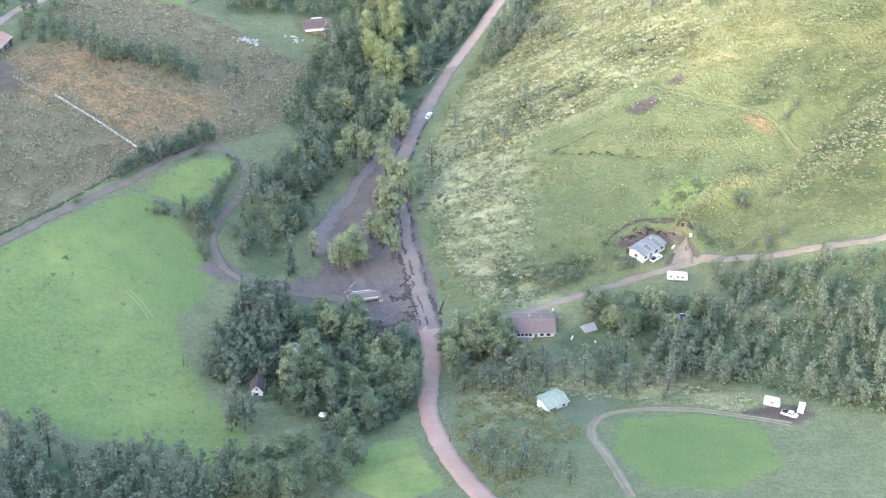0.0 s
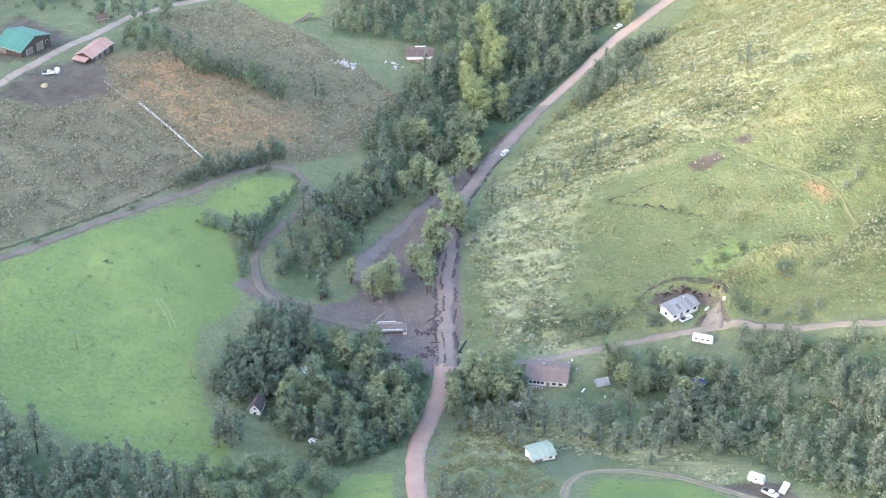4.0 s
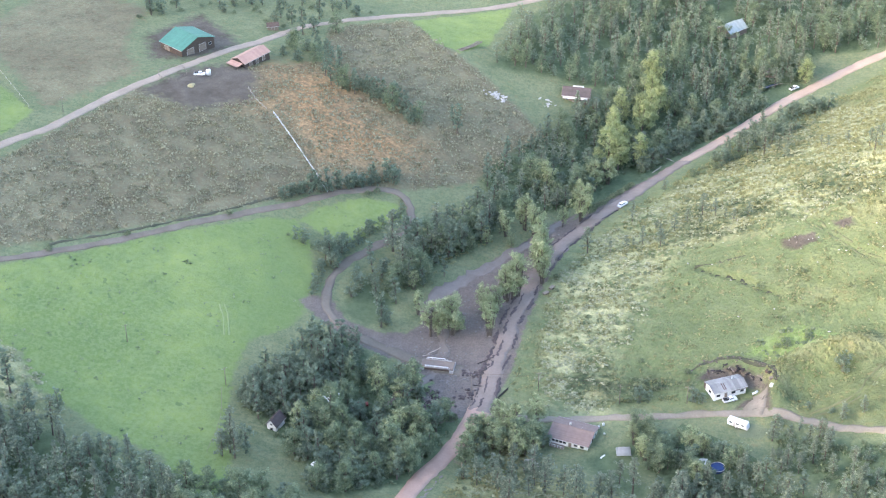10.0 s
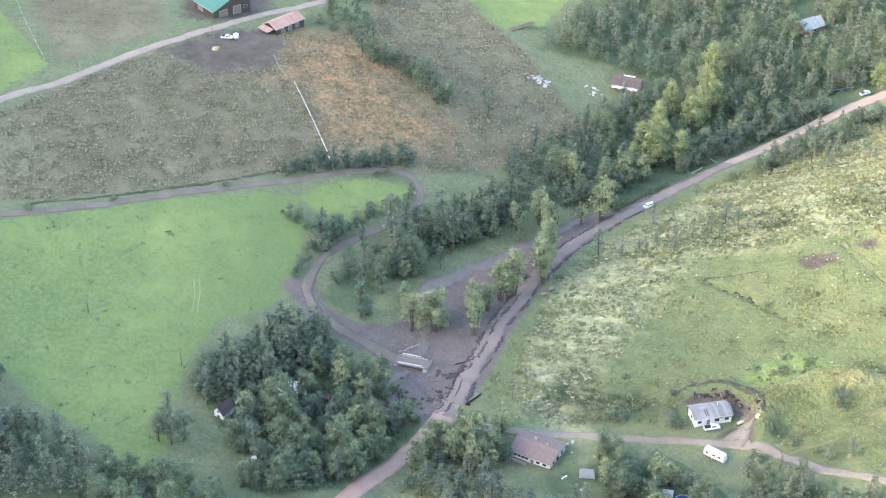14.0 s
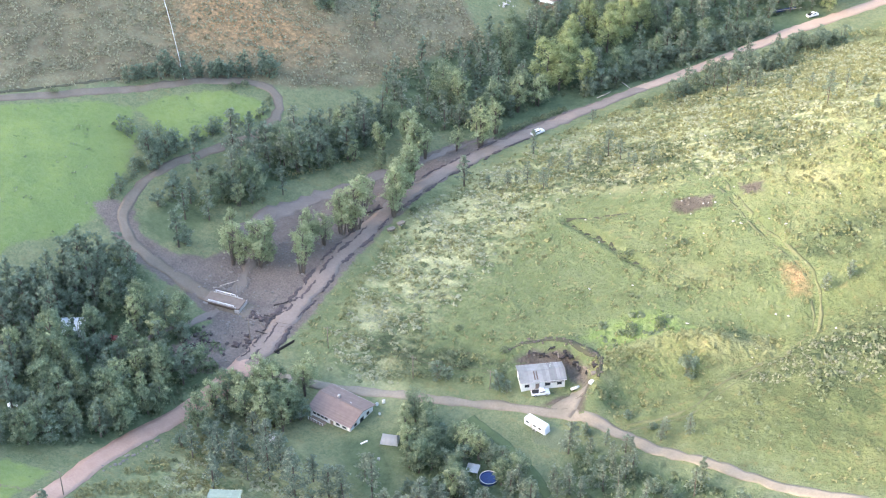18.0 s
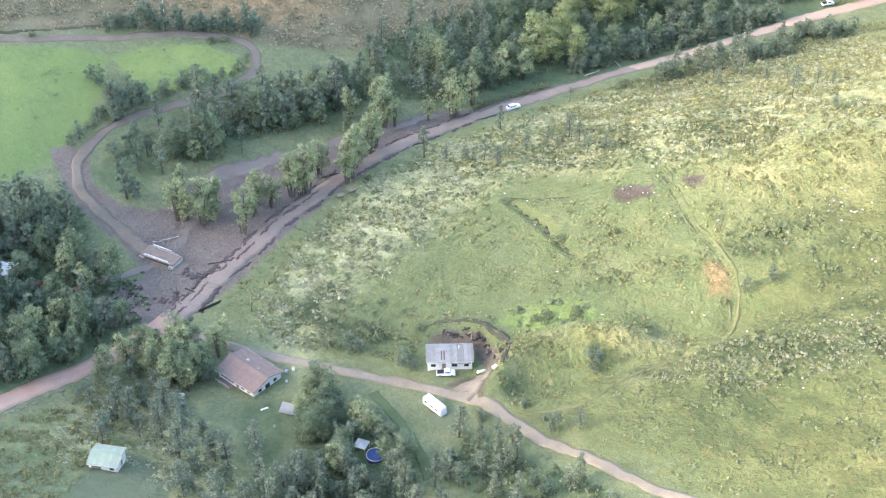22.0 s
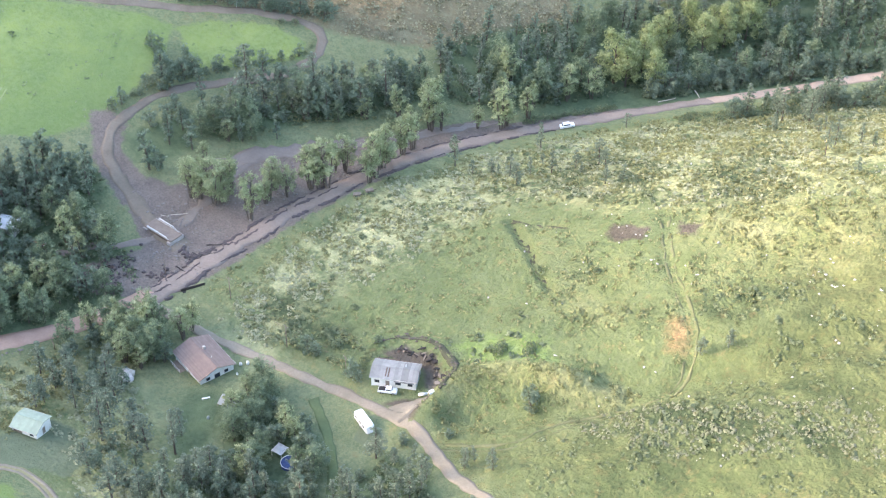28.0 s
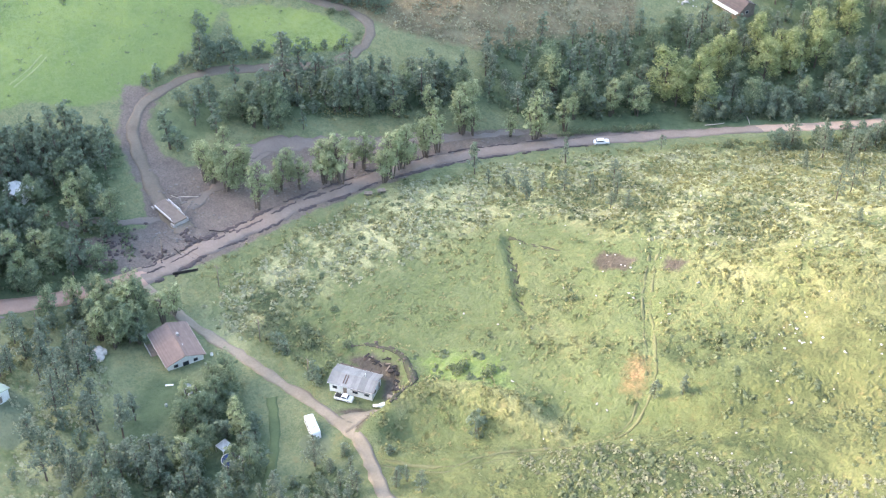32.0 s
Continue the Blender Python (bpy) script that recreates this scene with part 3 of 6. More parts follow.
def build_ground():
    xs, ys = spaced(-270, 240, 1.25, 2600), spaced(-165, 390, 1.25, 2600)
    gx, gy = np.meshgrid(xs, ys)
    z = height(gx, gy)
    n, k = len(xs), len(ys)
    verts = np.stack([gx, gy, z], -1).reshape(-1, 3)
    i = np.arange(n * k).reshape(k, n)
    faces = np.stack([i[:-1, :-1], i[:-1, 1:], i[1:, 1:], i[1:, :-1]], -1).reshape(-1, 4)
    me = mesh_from("ground", verts, faces, M_GROUND, True)
    x, y = gx.ravel(), gy.ravel()
    one = {"cover": np.zeros((n * k, 4)), "cover2": np.zeros((n * k, 4)), "cover3": np.zeros((n * k, 4))}
    c, c2, c3 = one["cover"], one["cover2"], one["cover3"]
    c[:, 0] = np.maximum(np.maximum.reduce([inside(p, x, y, 5) for p in GREEN]), 0.72 * inside(HOUSE_GREEN, x, y, 9))
    c[:, 1] = np.maximum(inside(HILLSIDE, x, y, 14) * (0.55 + 0.45 * thickness(x, y)), np.maximum(0.7 * inside(SOUTH_HILL, x, y, 14), 0.65 * inside(PALE_SLOPE, x, y, 10)))
    c[:, 2] = np.maximum(inside(MEADOW, x, y, 8), 0.75 * inside(PASTURE, x, y, 10))
    c[:, 3] = np.maximum.reduce([inside(MUD, x, y, 4), inside(CREEK, x, y, 3), inside(LANE_MUD, x, y, 5)])
    c2[:, 0] = np.maximum(np.maximum.reduce([inside(p, x, y, 16 if p[0][0] < -150 else 4) for p in PADS]), 0.0 * x)
    c2[:, 1] = np.maximum.reduce([inside(p, x, y, 16) for p in SAGE + [PALE_SLOPE]] + [0.55 * inside(HIGH_SAGE, x, y, 16)]) * 0.92
    c2[:, 2] = np.maximum(inside(RUST, x, y, 25) * 0.9, 0.8 * inside([(135, 68), (138, 71), (143.5, 67.5), (145.5, 64), (142, 62)], x, y, 4))
    c2[:, 3] = np.maximum.reduce([inside(p, x, y, 8) for p in WOODS + [UPPER_SCRUB, GARDEN, HAIRPIN, LAWN, CREEKSIDE]])
    c3[:, 0] = np.maximum.reduce([inside(p, x, y, 9) for p in DARK_SCRUB])
    c3[:, 1] = np.maximum(inside(SHED_PAD, x, y, 4), inside(TRAILER_PAD, x, y, 2))
    c3[:, 2] = inside(EAST, x, y, 36)
    c3[:, 3] = np.maximum(inside(FIELD_EAST, x, y, 40), inside(LOOP_GREEN, x, y, 20))
    for key, v in one.items():
        at = me.color_attributes.new(key, "FLOAT_COLOR", "POINT")
        at.data.foreach_set("color", v.astype(np.float32).ravel())
    return tagged(new("ground", me), "grassy valley floor, pasture and dry hillside", "ground", kind="structure")


ground = build_ground()


def smooth_line(line, step=2.5):
    """A rounded line of points through the given ones, every step metres."""
    p = [Vector((*q, 0)) for q in line]
    p = [2 * p[0] - p[1]] + p + [2 * p[-1] - p[-2]]
    out = []
    for a, b, c, d in zip(p, p[1:], p[2:], p[3:]):
        n = max(2, int((c - b).length / step))
        for k in range(n):
            t = k / n
            out.append(0.5 * ((2 * b) + (c - a) * t + (2 * a - 5 * b + 4 * c - d) * t * t + (3 * b - a - 3 * c + d) * t**3))
    return out + [p[-2]]


def ribbon(line, width, lift, seed, wobble=0.35, crown=0.0, across=5, shift=0.0):
    """A strip of road that lies on the ground, with a slightly uneven edge and thin sides."""
    r = random.Random(seed)
    pts = smooth_line(line)
    rows = []
    for k, p in enumerate(pts):
        q = pts[min(k + 1, len(pts) - 1)] - pts[max(k - 1, 0)]
        side = Vector((q.y, -q.x, 0)).normalized()
        w = width(k / len(pts)) if callable(width) else width
        l, g = -w / 2 + r.uniform(-wobble, wobble), w / 2 + r.uniform(-wobble, wobble)
        rows.append([p + side * (shift + l + (g - l) * j / (across - 1)) for j in range(across)])
    flat = np.array([[v.x, v.y] for row in rows for v in row])
    z = height(flat[:, 0], flat[:, 1]) + lift
    n = across
    zz = z.reshape(-1, n)
    zz += crown * (1 - (np.linspace(-1, 1, n) ** 2))
    verts = np.c_[flat, zz.ravel()]
    low = np.c_[flat, zz.ravel() - 0.6].reshape(-1, n, 3)
    m = len(rows)
    i = np.arange(m * n).reshape(m, n)
    f = np.stack([i[:-1, :-1], i[:-1, 1:], i[1:, 1:], i[1:, :-1]], -1).reshape(-1, 4).tolist()
    verts = np.r_[verts, low[:, 0], low[:, -1]]
    a, b = m * n, m * n + m
    f += [[int(i[k, 0]), int(i[k + 1, 0]), a + k + 1, a + k] for k in range(m - 1)]
    f += [[int(i[k + 1, -1]), int(i[k, -1]), b + k, b + k + 1] for k in range(m - 1)]
    return verts, f


def strip(name, line, width, lift, material, label, seed=1, **kw):
    v, f = ribbon(line, width, lift, seed, **kw)
    return tagged(new(name, mesh_from(name, v, f, material, True)), label, "road", kind="structure")


strip("road", ROAD_S, lambda t: 6.2 + 2.0 * max(0, t - 0.85) / 0.15, 0.14, M_ROAD, "reddish gravel valley road, dry and graded", 2, crown=0.12)
strip("road", ROAD_M, lambda t: 6.4 + 3.0 * max(0, 0.25 - t), 0.17, M_MUDROAD, "valley road buried under grey flood mud", 3, wobble=0.9, crown=0.1)
strip("road", ROAD_N, 6.0, 0.14, M_TANROAD, "reddish gravel valley road, dry and graded", 4, crown=0.12)
strip("road", LANE, lambda t: 3.4 + 3.0 * max(0, 0.12 - t) / 0.12, 0.12, M_LANE, "narrow brown dirt lane round the field", 5, wobble=0.5)
strip("road", UPPER, 4.6, 0.12, M_FARMROAD, "pale gravel farm road past the barns", 6)
strip("road", DRIVE, 3.1, 0.12, M_TRACK, "pale dirt driveway climbing past the white house", 7, wobble=0.5)
strip("road", SPUR, lambda t: 6.5 - 2 * t, 0.10, M_TRACK, "bare dirt parking spur by the white house", 8, wobble=0.6)
strip("grass_strip", LOOP, 3.0, 0.06, M_HILLPATH, "worn grass of a loop driveway", 110, wobble=0.3)
for s_, k_ in ((-0.85, 9), (0.85, 10)):
    strip("wheel_track", LOOP, 0.9, 0.10, M_TRACK, "worn wheel rut of a loop driveway in grass", k_, wobble=0.15, across=3, shift=s_)
for s_, k_ in ((-0.95, 11), (0.95, 111)):
    strip("wheel_track", PATH_HILL, 0.6, 0.06, M_OLDTRACK, "faint wheel rut of an old track on the dry hillside", k_, wobble=0.4, across=3, shift=s_)

for s_, k_ in ((-0.9, 12), (0.9, 13)):
    strip("wheel_track", RUTS, 0.5, 0.05, M_PRESSED, "pale wheel rut pressed into the green field", k_, wobble=0.15, across=3, shift=s_)
strip("mown_path", MOWN_PATH, 2.6, 0.06, M_MOWN, "mown grass path below the driveway", 14, wobble=0.3)
strip("ditch", DITCH, lambda t: 1.8 - 0.6 * t, 0.10, M_DITCH, "dark eroded ditch in the hillside grass", 15, wobble=0.4, across=3)
strip("ditch", DITCH2, 0.8, 0.06, M_DITCH, "dark eroded ditch in the hillside grass", 16, wobble=0.4, across=3)
strip("earth_bank", BANK, lambda t: 0.7 + 1.3 * math.sin(3.1 * t), 0.07, M_DITCH, "raw dark earth bank cut behind the white house", 17, wobble=0.5, across=4)
strip("field_track", [(-100, 57), (-112, 36), (-133, 2), (-152, -24)], 1.2, 0.05, M_DITCH, "dark muddy ditch beside the lane", 20, wobble=0.5, across=3)

# ---- trees ----
def tube(verts, faces, a, b, ra, rb, n=6):
    """A tapered limb from a to b."""
    a, b = Vector(a), Vector(b)
    ax = (b - a).normalized()
    u = ax.cross(Vector((0.3, 0.9, 0.2))).normalized()
    w = ax.cross(u)
    o = len(verts)
    for c, r in ((a, ra), (b, rb)):
        for k in range(n):
            t = 6.2832 * k / n
            verts.append(tuple(c + (u * math.cos(t) + w * math.sin(t)) * r))
    for k in range(n):
        faces.append((o + k, o + (k + 1) % n, o + n + (k + 1) % n, o + n + k))


def leaf(verts, faces, r, c, size, out=None):
    """One bent spray of leaves: two triangles that share an edge, turned outwards from its bough where out is given."""
    n = Vector((r.gauss(0, 1), r.gauss(0, 1), r.gauss(0, 0.6) + 0.9))
    if out is not None:
        n = n * 0.42 + out
    n.normalize()
    u = n.cross(Vector((r.gauss(0, 1), r.gauss(0, 1), r.gauss(0, 1)))).normalized()
    w = n.cross(u)
    o = len(verts)
    s = size * r.uniform(0.6, 1.3)
    verts.extend((tuple(c - u * s), tuple(c + w * s * 0.6 - n * s * 0.25), tuple(c + u * s), tuple(c - w * s * 0.6 - n * s * 0.25)))
    faces.append((o, o + 1, o + 2))
    faces.append((o, o + 2, o + 3))


def broadleaf(seed, tall, wide, clumps, per, size, low=0.25, spire=1.0, stems=1):
    """Trunk and crown of a broad-leaved tree: uneven boughs, each a lobe of leaf clumps that face outwards, with gaps between the lobes."""
    r = random.Random(seed)
    tv, tf, cv, cf = [], [], [], []
    fork = tall * low
    lean = Vector((r.gauss(0, 0.035), r.gauss(0, 0.035), 0)) * tall
    tube(tv, tf, (0, 0, -0.6), (lean.x * low, lean.y * low, fork), tall * 0.026, tall * 0.019)
    tube(tv, tf, (lean.x * low, lean.y * low, fork), (lean.x, lean.y, tall * 0.8), tall * 0.018, tall * 0.005)
    for k in range(stems - 1):
        a = r.uniform(0, 6.283)
        q = wide * 0.14
        tube(tv, tf, (math.cos(a) * q * 0.5, math.sin(a) * q * 0.5, -0.6), (math.cos(a) * q * 1.6, math.sin(a) * q * 1.6, tall * 0.62), tall * 0.017, tall * 0.008, 5)
    lobes = []
    n = r.randint(11, 15)
    for k in range(n):
        u = (k + r.uniform(0.1, 0.9)) / n
        a = k * 2.4 + r.uniform(-0.7, 0.7)
        rad = wide * 0.40 * r.uniform(0.35, 1.12) * (1 - 0.62 * u ** 2 * spire) * (0.65 + 0.7 * min(1, u * 2.2) * 0.5)
        z = fork + (tall - fork) * (0.06 + 0.84 * u) + r.gauss(0, 0.02) * tall
        at = Vector((math.cos(a) * rad, math.sin(a) * rad, z)) + lean * (z / tall)
        size_l = wide * r.uniform(0.12, 0.235) * (1.12 - 0.42 * u)
        lobes.append((at, size_l, r.uniform(0.6, 1.0)))
        tube(tv, tf, lean * (z / tall * 0.8) + Vector((0, 0, max(fork * 0.8, z - rad * 0.7 - 0.5))), at, tall * 0.010, tall * 0.003, 4)
    lobes.append((Vector((0, 0, tall * 0.90)) + lean, wide * 0.13, 0.8))
    total = sum(q[1] ** 2 for q in lobes)
    for c, rad, full in lobes:
        for k in range(max(3, int(clumps * rad * rad / total * full))):
            d = Vector((r.gauss(0, 1), r.gauss(0, 1), r.gauss(0, 1) + 0.45)).normalized()
            p = c + Vector((d.x, d.y, d.z * 1.12)) * rad * r.uniform(0.62, 1.12)
            p.z = max(p.z, fork * 0.6)
            cr = wide * r.uniform(0.03, 0.062)
            for _ in range(per):
                leaf(cv, cf, r, p + Vector((r.gauss(0, 1), r.gauss(0, 1), r.gauss(0, 0.7))) * cr, size, d * 1.0)
    return (tv, tf), (cv, cf)


def pine(seed, tall, wide, bare=0.18):
    """Trunk and crown of a pine: separate boughs with tufts of needles at their ends, open, ragged and one-sided."""
    r = random.Random(seed)
    tv, tf, cv, cf = [], [], [], []
    bend = Vector((r.gauss(0, 0.02), r.gauss(0, 0.02), 0)) * tall
    tube(tv, tf, (0, 0, -0.6), (bend.x * 0.5, bend.y * 0.5, tall * 0.55), tall * 0.021, tall * 0.013)
    tube(tv, tf, (bend.x * 0.5, bend.y * 0.5, tall * 0.55), (bend.x, bend.y, tall * 0.97), tall * 0.013, tall * 0.003)
    z = tall * bare
    lean = [r.uniform(0.45, 1.3) for _ in range(5)]
    while z < tall * 0.98:
        u = (z / tall - bare) / (1 - bare)
        reach = wide / 2 * (0.4 + 0.6 * math.sin(min(1, u * 2.4 + 0.3) * 1.57)) * (1 - u) ** 0.5 * r.uniform(0.6, 1.2) + 0.25
        foot = bend * (z / tall)
        for k in range(r.randint(2, 5)):
            a = r.uniform(0, 6.283)
            l = reach * r.uniform(0.5, 1.2) * lean[int(a / 1.2567) % 5]
            arm = Vector((math.cos(a) * l, math.sin(a) * l, r.uniform(-0.12, 0.22) * l))
            if l > 0.9:
                tube(tv, tf, foot + Vector((0, 0, z)), foot + Vector((0, 0, z)) + arm, 0.06, 0.02, 3)
            for q in ((0.6, 1.0) if l > 1.4 else (0.85,)):
                c = foot + Vector((0, 0, z)) + arm * q
                rad = 0.34 + 0.20 * l * r.uniform(0.6, 1.1)
                for _ in range(int(7 + 7 * rad)):
                    d = Vector((r.gauss(0, 1), r.gauss(0, 1), r.gauss(0, 0.7) + 0.5)).normalized()
                    leaf(cv, cf, r, c + Vector((d.x, d.y, d.z * 0.7)) * rad * r.uniform(0.5, 1.1), 0.33, d * 0.8)
        z += tall * 0.048 * r.uniform(0.7, 1.3)
    return (tv, tf), (cv, cf)


def shrub_geo(seed, tall, wide, n, size):
    r = random.Random(seed)
    tv, tf, cv, cf = [], [], [], []
    for k in range(5):
        a = r.uniform(0, 6.283)
        tube(tv, tf, (0, 0, -0.2), (math.cos(a) * wide * 0.3, math.sin(a) * wide * 0.3, tall * 0.6), 0.05, 0.02, 4)
    for k in range(n):
        a, u = r.uniform(0, 6.283), r.random() ** 0.5
        rad = wide / 2 * u
        leaf(cv, cf, r, Vector((math.cos(a) * rad, math.sin(a) * rad, tall * r.uniform(0.15, 1) * (1 - 0.6 * u * u) + 0.05)), size)
    return (tv, tf), (cv, cf)


KINDS = {
    "cottonwood": [broadleaf(10 + k, 13 + k % 3, 9.4 + k % 2, 190, 16, 0.31, 0.16) for k in range(5)],
    "yellow": [broadleaf(30 + k, 19 + k, 12.5, 280, 16, 0.34, 0.12) for k in range(4)],
    "willow": [broadleaf(40 + k, 12.5 + k, 8.2, 170, 15, 0.29, 0.26, 0.8, 4) for k in range(5)],
    "poplar": [broadleaf(50 + k, 13.5 + k, 5.4, 130, 15, 0.29, 0.10, 0.5) for k in range(4)],
    "pine": [pine(60 + k, 12 + 1.2 * (k % 5), 5.6 + 0.5 * (k % 3), 0.16 + 0.05 * (k % 4)) for k in range(7)],
    "bushy": [broadleaf(90 + k, 6.4 + 0.6 * k, 5.6 + 0.3 * k, 105, 15, 0.27, 0.06, 0.6, 3) for k in range(5)],
    "shrub": [shrub_geo(80 + k, 2.0 + 0.4 * k, 3.2, 120, 0.34) for k in range(4)],
}
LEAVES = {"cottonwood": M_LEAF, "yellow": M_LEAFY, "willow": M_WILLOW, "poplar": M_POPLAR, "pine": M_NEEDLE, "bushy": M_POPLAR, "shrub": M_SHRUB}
TREE_LABEL = {
    "cottonwood": ("broadleaf_tree", "dark green broad-leaved tree with a rounded crown", "tree"),
    "yellow": ("cottonwood_tree", "tall cottonwood with yellow-green leaves beside the road", "tree"),
    "willow": ("willow_tree", "pale green willow standing in flood mud", "tree"),
    "poplar": ("poplar_tree", "narrow dark green poplar in a dense grove", "tree"),
    "pine": ("pine_tree", "dark green pine with a ragged open crown", "tree"),
    "bushy": ("bushy_tree", "small bushy green tree with leaves down to the ground", "tree"),
    "shrub": ("shrub", "low green bush growing in the grass", "bush"),
}


def part(name, me, parent, label=""):
    ob = new(name, me)
    ob.parent = parent
    if label:
        ob["label"] = label
    return ob


PROTO = {}
for kind, shapes in KINDS.items():
    for k, ((tv, tf), (cv, cf)) in enumerate(shapes):
        PROTO[kind, k] = (mesh_from("trunk", tv, tf, M_BARK, True), mesh_from("crown", cv, cf, LEAVES[kind]))


def plant(kind, x, y, size=1.0, r=random, sink=0.0, label="", group=""):
    """One tree or bush of its own, standing on the ground."""
    k = r.randrange(len(KINDS[kind]))
    name, said, cat = TREE_LABEL[kind]
    ob = new(name)
    ob.empty_display_size = 0.5
    s = size * r.uniform(0.8, 1.2)
    ob.matrix_world = Matrix.LocRotScale((x, y, h1(x, y) - sink), Euler((r.gauss(0, 0.03), r.gauss(0, 0.03), r.uniform(0, 6.283))), (s * r.uniform(0.88, 1.12), s * r.uniform(0.88, 1.12), s))
    part("trunk", PROTO[kind, k][0], ob)
    part("crown", PROTO[kind, k][1], ob)
    return tagged(ob, label or said, cat, group=group or cat + "s in the valley")


def far_woods(name, spots, label):
    """Woods too many to count: all trees in one mesh for wood and one for leaves."""
    root = tagged(new(name), label, "woods", kind="stuff")
    r = random.Random(77)
    by = {}
    for kind, x, y, size in spots:
        k = r.randrange(len(KINDS[kind]))
        s, a, z = size * r.uniform(0.8, 1.2), r.uniform(0, 6.283), h1(x, y)
        ca, sa = math.cos(a) * s, math.sin(a) * s
        for j, (v, f) in enumerate(KINDS[kind][k]):
            v = np.array(v)
            if j == 1:
                v = v.reshape(-1, 4, 3)[::2].reshape(-1, 3)
                f = f[:len(v) // 2]
            w = np.c_[v[:, 0] * ca - v[:, 1] * sa + x, v[:, 0] * sa + v[:, 1] * ca + y, v[:, 2] * s + z]
            vs, fs, o = by.setdefault(("trunks", None) if j == 0 else ("crowns", kind), [[], [], 0])
            vs.append(w)
            fs.extend([tuple(i + o for i in q) for q in f])
            by[("trunks", None) if j == 0 else ("crowns", kind)][2] += len(v)
    for (nm, kind), (vs, fs, _) in by.items():
        ob = part(nm, mesh_from(nm, np.concatenate(vs), fs, LEAVES.get(kind, M_BARK)), root)
        ob["kind"] = "stuff"


def scatter(poly, n, gap, seed, keep=None):
    """Up to n spots inside an outline, at least gap metres apart."""
    r = random.Random(seed)
    xs, ys = [p[0] for p in poly], [p[1] for p in poly]
    out, tries = [], 0
    while len(out) < n and tries < n * 40:
        tries += 1
        x, y = r.uniform(min(xs), max(xs)), r.uniform(min(ys), max(ys))
        if all((x - a) ** 2 + (y - b) ** 2 > gap * gap for a, b in out):
            if inside(poly, np.array([x]), np.array([y]), 0.1)[0] > 0.5 and (keep is None or keep(x, y)):
                out.append((x, y))
    return out


YELLOW = [(-3, 171), (-3, 178), (1, 173), (-6, 188), (-2, 183), (-9, 197), (-13, 205), (8, 180), (-1, 211), (-5, 220), (0, 232), (-3, 240), (-13, 217), (-1, 222), (-5, 236), (-10, 254), (55, 290)]


def clear(x, y):
    a, b = np.array([x]), np.array([y])
    return all(along(l, a, b)[0] > d for l, d in ((ROAD_S, 5), (ROAD_M, 5.5), (ROAD_N, 5), (LANE, 4), (UPPER, 4), (DRIVE, 4))) and all(math.hypot(x - c, y - d) > e for c, d, e in HOUSES)


HOUSES = [(-18, -36, 5.5), (-21, -30, 4), (97, 11, 10), (54, -22, 9.5), (57, -74, 7), (-36, -66, 6), (-36, 221, 9), (72, -26, 4.5), (98, -26, 4), (103, -26, 4), (104, -5, 6), (-27, -42, 5), (-18, -38, 4), (9, 322, 8), (-36, -65, 5),
          (66, -30, 5), (10, -12, 5), (0, -3, 8), (-27, -42, 5.5), (-20, -44, 4), (6, -22, 7), (3, -31, 5), (101, -28, 5.5), (106, -31, 4.5), (92, -33, 5), (75, -29, 4), (122, -85, 6), (127, -93, 6)]
rt = random.Random(5)


def grow(spots, kinds, size, label="", group=""):
    for x, y in spots:
        plant(rt.choice(kinds), x, y, size, rt, label=label, group=group)


# the grove south-west of the bridge: poplars along its field edge, broad crowns behind
def off_lawn(x, y):
    return clear(x, y) and inside(LAWN, np.array([x]), np.array([y]), 1)[0] < 0.5 and along(MOWN_PATH, np.array([x]), np.array([y]))[0] > 3


grow(scatter(POPLARS, 72, 3.3, 21, clear), ("poplar", "poplar", "poplar", "bushy"), 0.9, group="poplars of the grove")
grow(scatter(BROAD, 42, 5.4, 1, clear), ("cottonwood", "poplar", "willow", "cottonwood"), 0.86, group="trees of the grove")
grow(scatter(BROAD, 40, 4.0, 101, clear), ("bushy",), 1.0, group="trees of the grove")
plant("cottonwood", -19, -58, 1.2, rt, label="large broad-crowned tree towering over the grove")
grow(scatter([(-40, -112), (-10, -98), (2, -108), (-8, -128), (-40, -128)], 24, 5.0, 22, clear), ("cottonwood", "bushy"), 0.95)
grow([(-37, -88), (-41, -89), (-36, -83), (-115, -98), (-103, -103), (-96, -98), (-40, -86)], ("pine", "poplar"), 0.95)
grow(scatter(SW_STAND, 135, 3.8, 2), ("pine", "pine", "pine", "poplar"), 0.9, "grey-green pine in a dense stand", "pines of the south-west stand")
# between the lane and the creek
grow([(-39.6, 39.7), (-37.5, 47), (-41, 53), (-35, 60), (-30.4, 63), (-27.5, 68.5), (-24, 79.5), (-27, 84), (-39, 71), (-46, 63), (-34, 82), (-34, 91), (-33, 101), (-30.5, 107), (-49.4, 52), (-31, 98), (-33, 118), (-42, 46), (-45, 56), (-29, 74), (-38, 78), (-25, 90), (-43, 60), (-36, 68)], ("pine", "pine", "poplar"), 1.05)
grow([(-29.9, 38), (-32, 34), (-26, 48.4), (-29.7, 41), (-24.8, 71), (-20.8, 91), (-12.6, 83), (-9, 97), (-42, 76), (-40, 82), (-35, 89)], ("cottonwood", "willow", "poplar"), 0.62)
grow(scatter(STRIP, 44, 3.4, 3, clear), ("pine", "poplar", "bushy", "bushy", "cottonwood"), 0.8)
grow([(-39, 17), (-33.6, 22), (-30.6, 8.3), (-31.8, 6), (-46, 27), (-48, 22), (-48.6, 16), (-49.6, 35), (-43, 24), (-52, 26), (-45, 33), (-47, 39)], ("bushy", "poplar", "bushy"), 0.85)
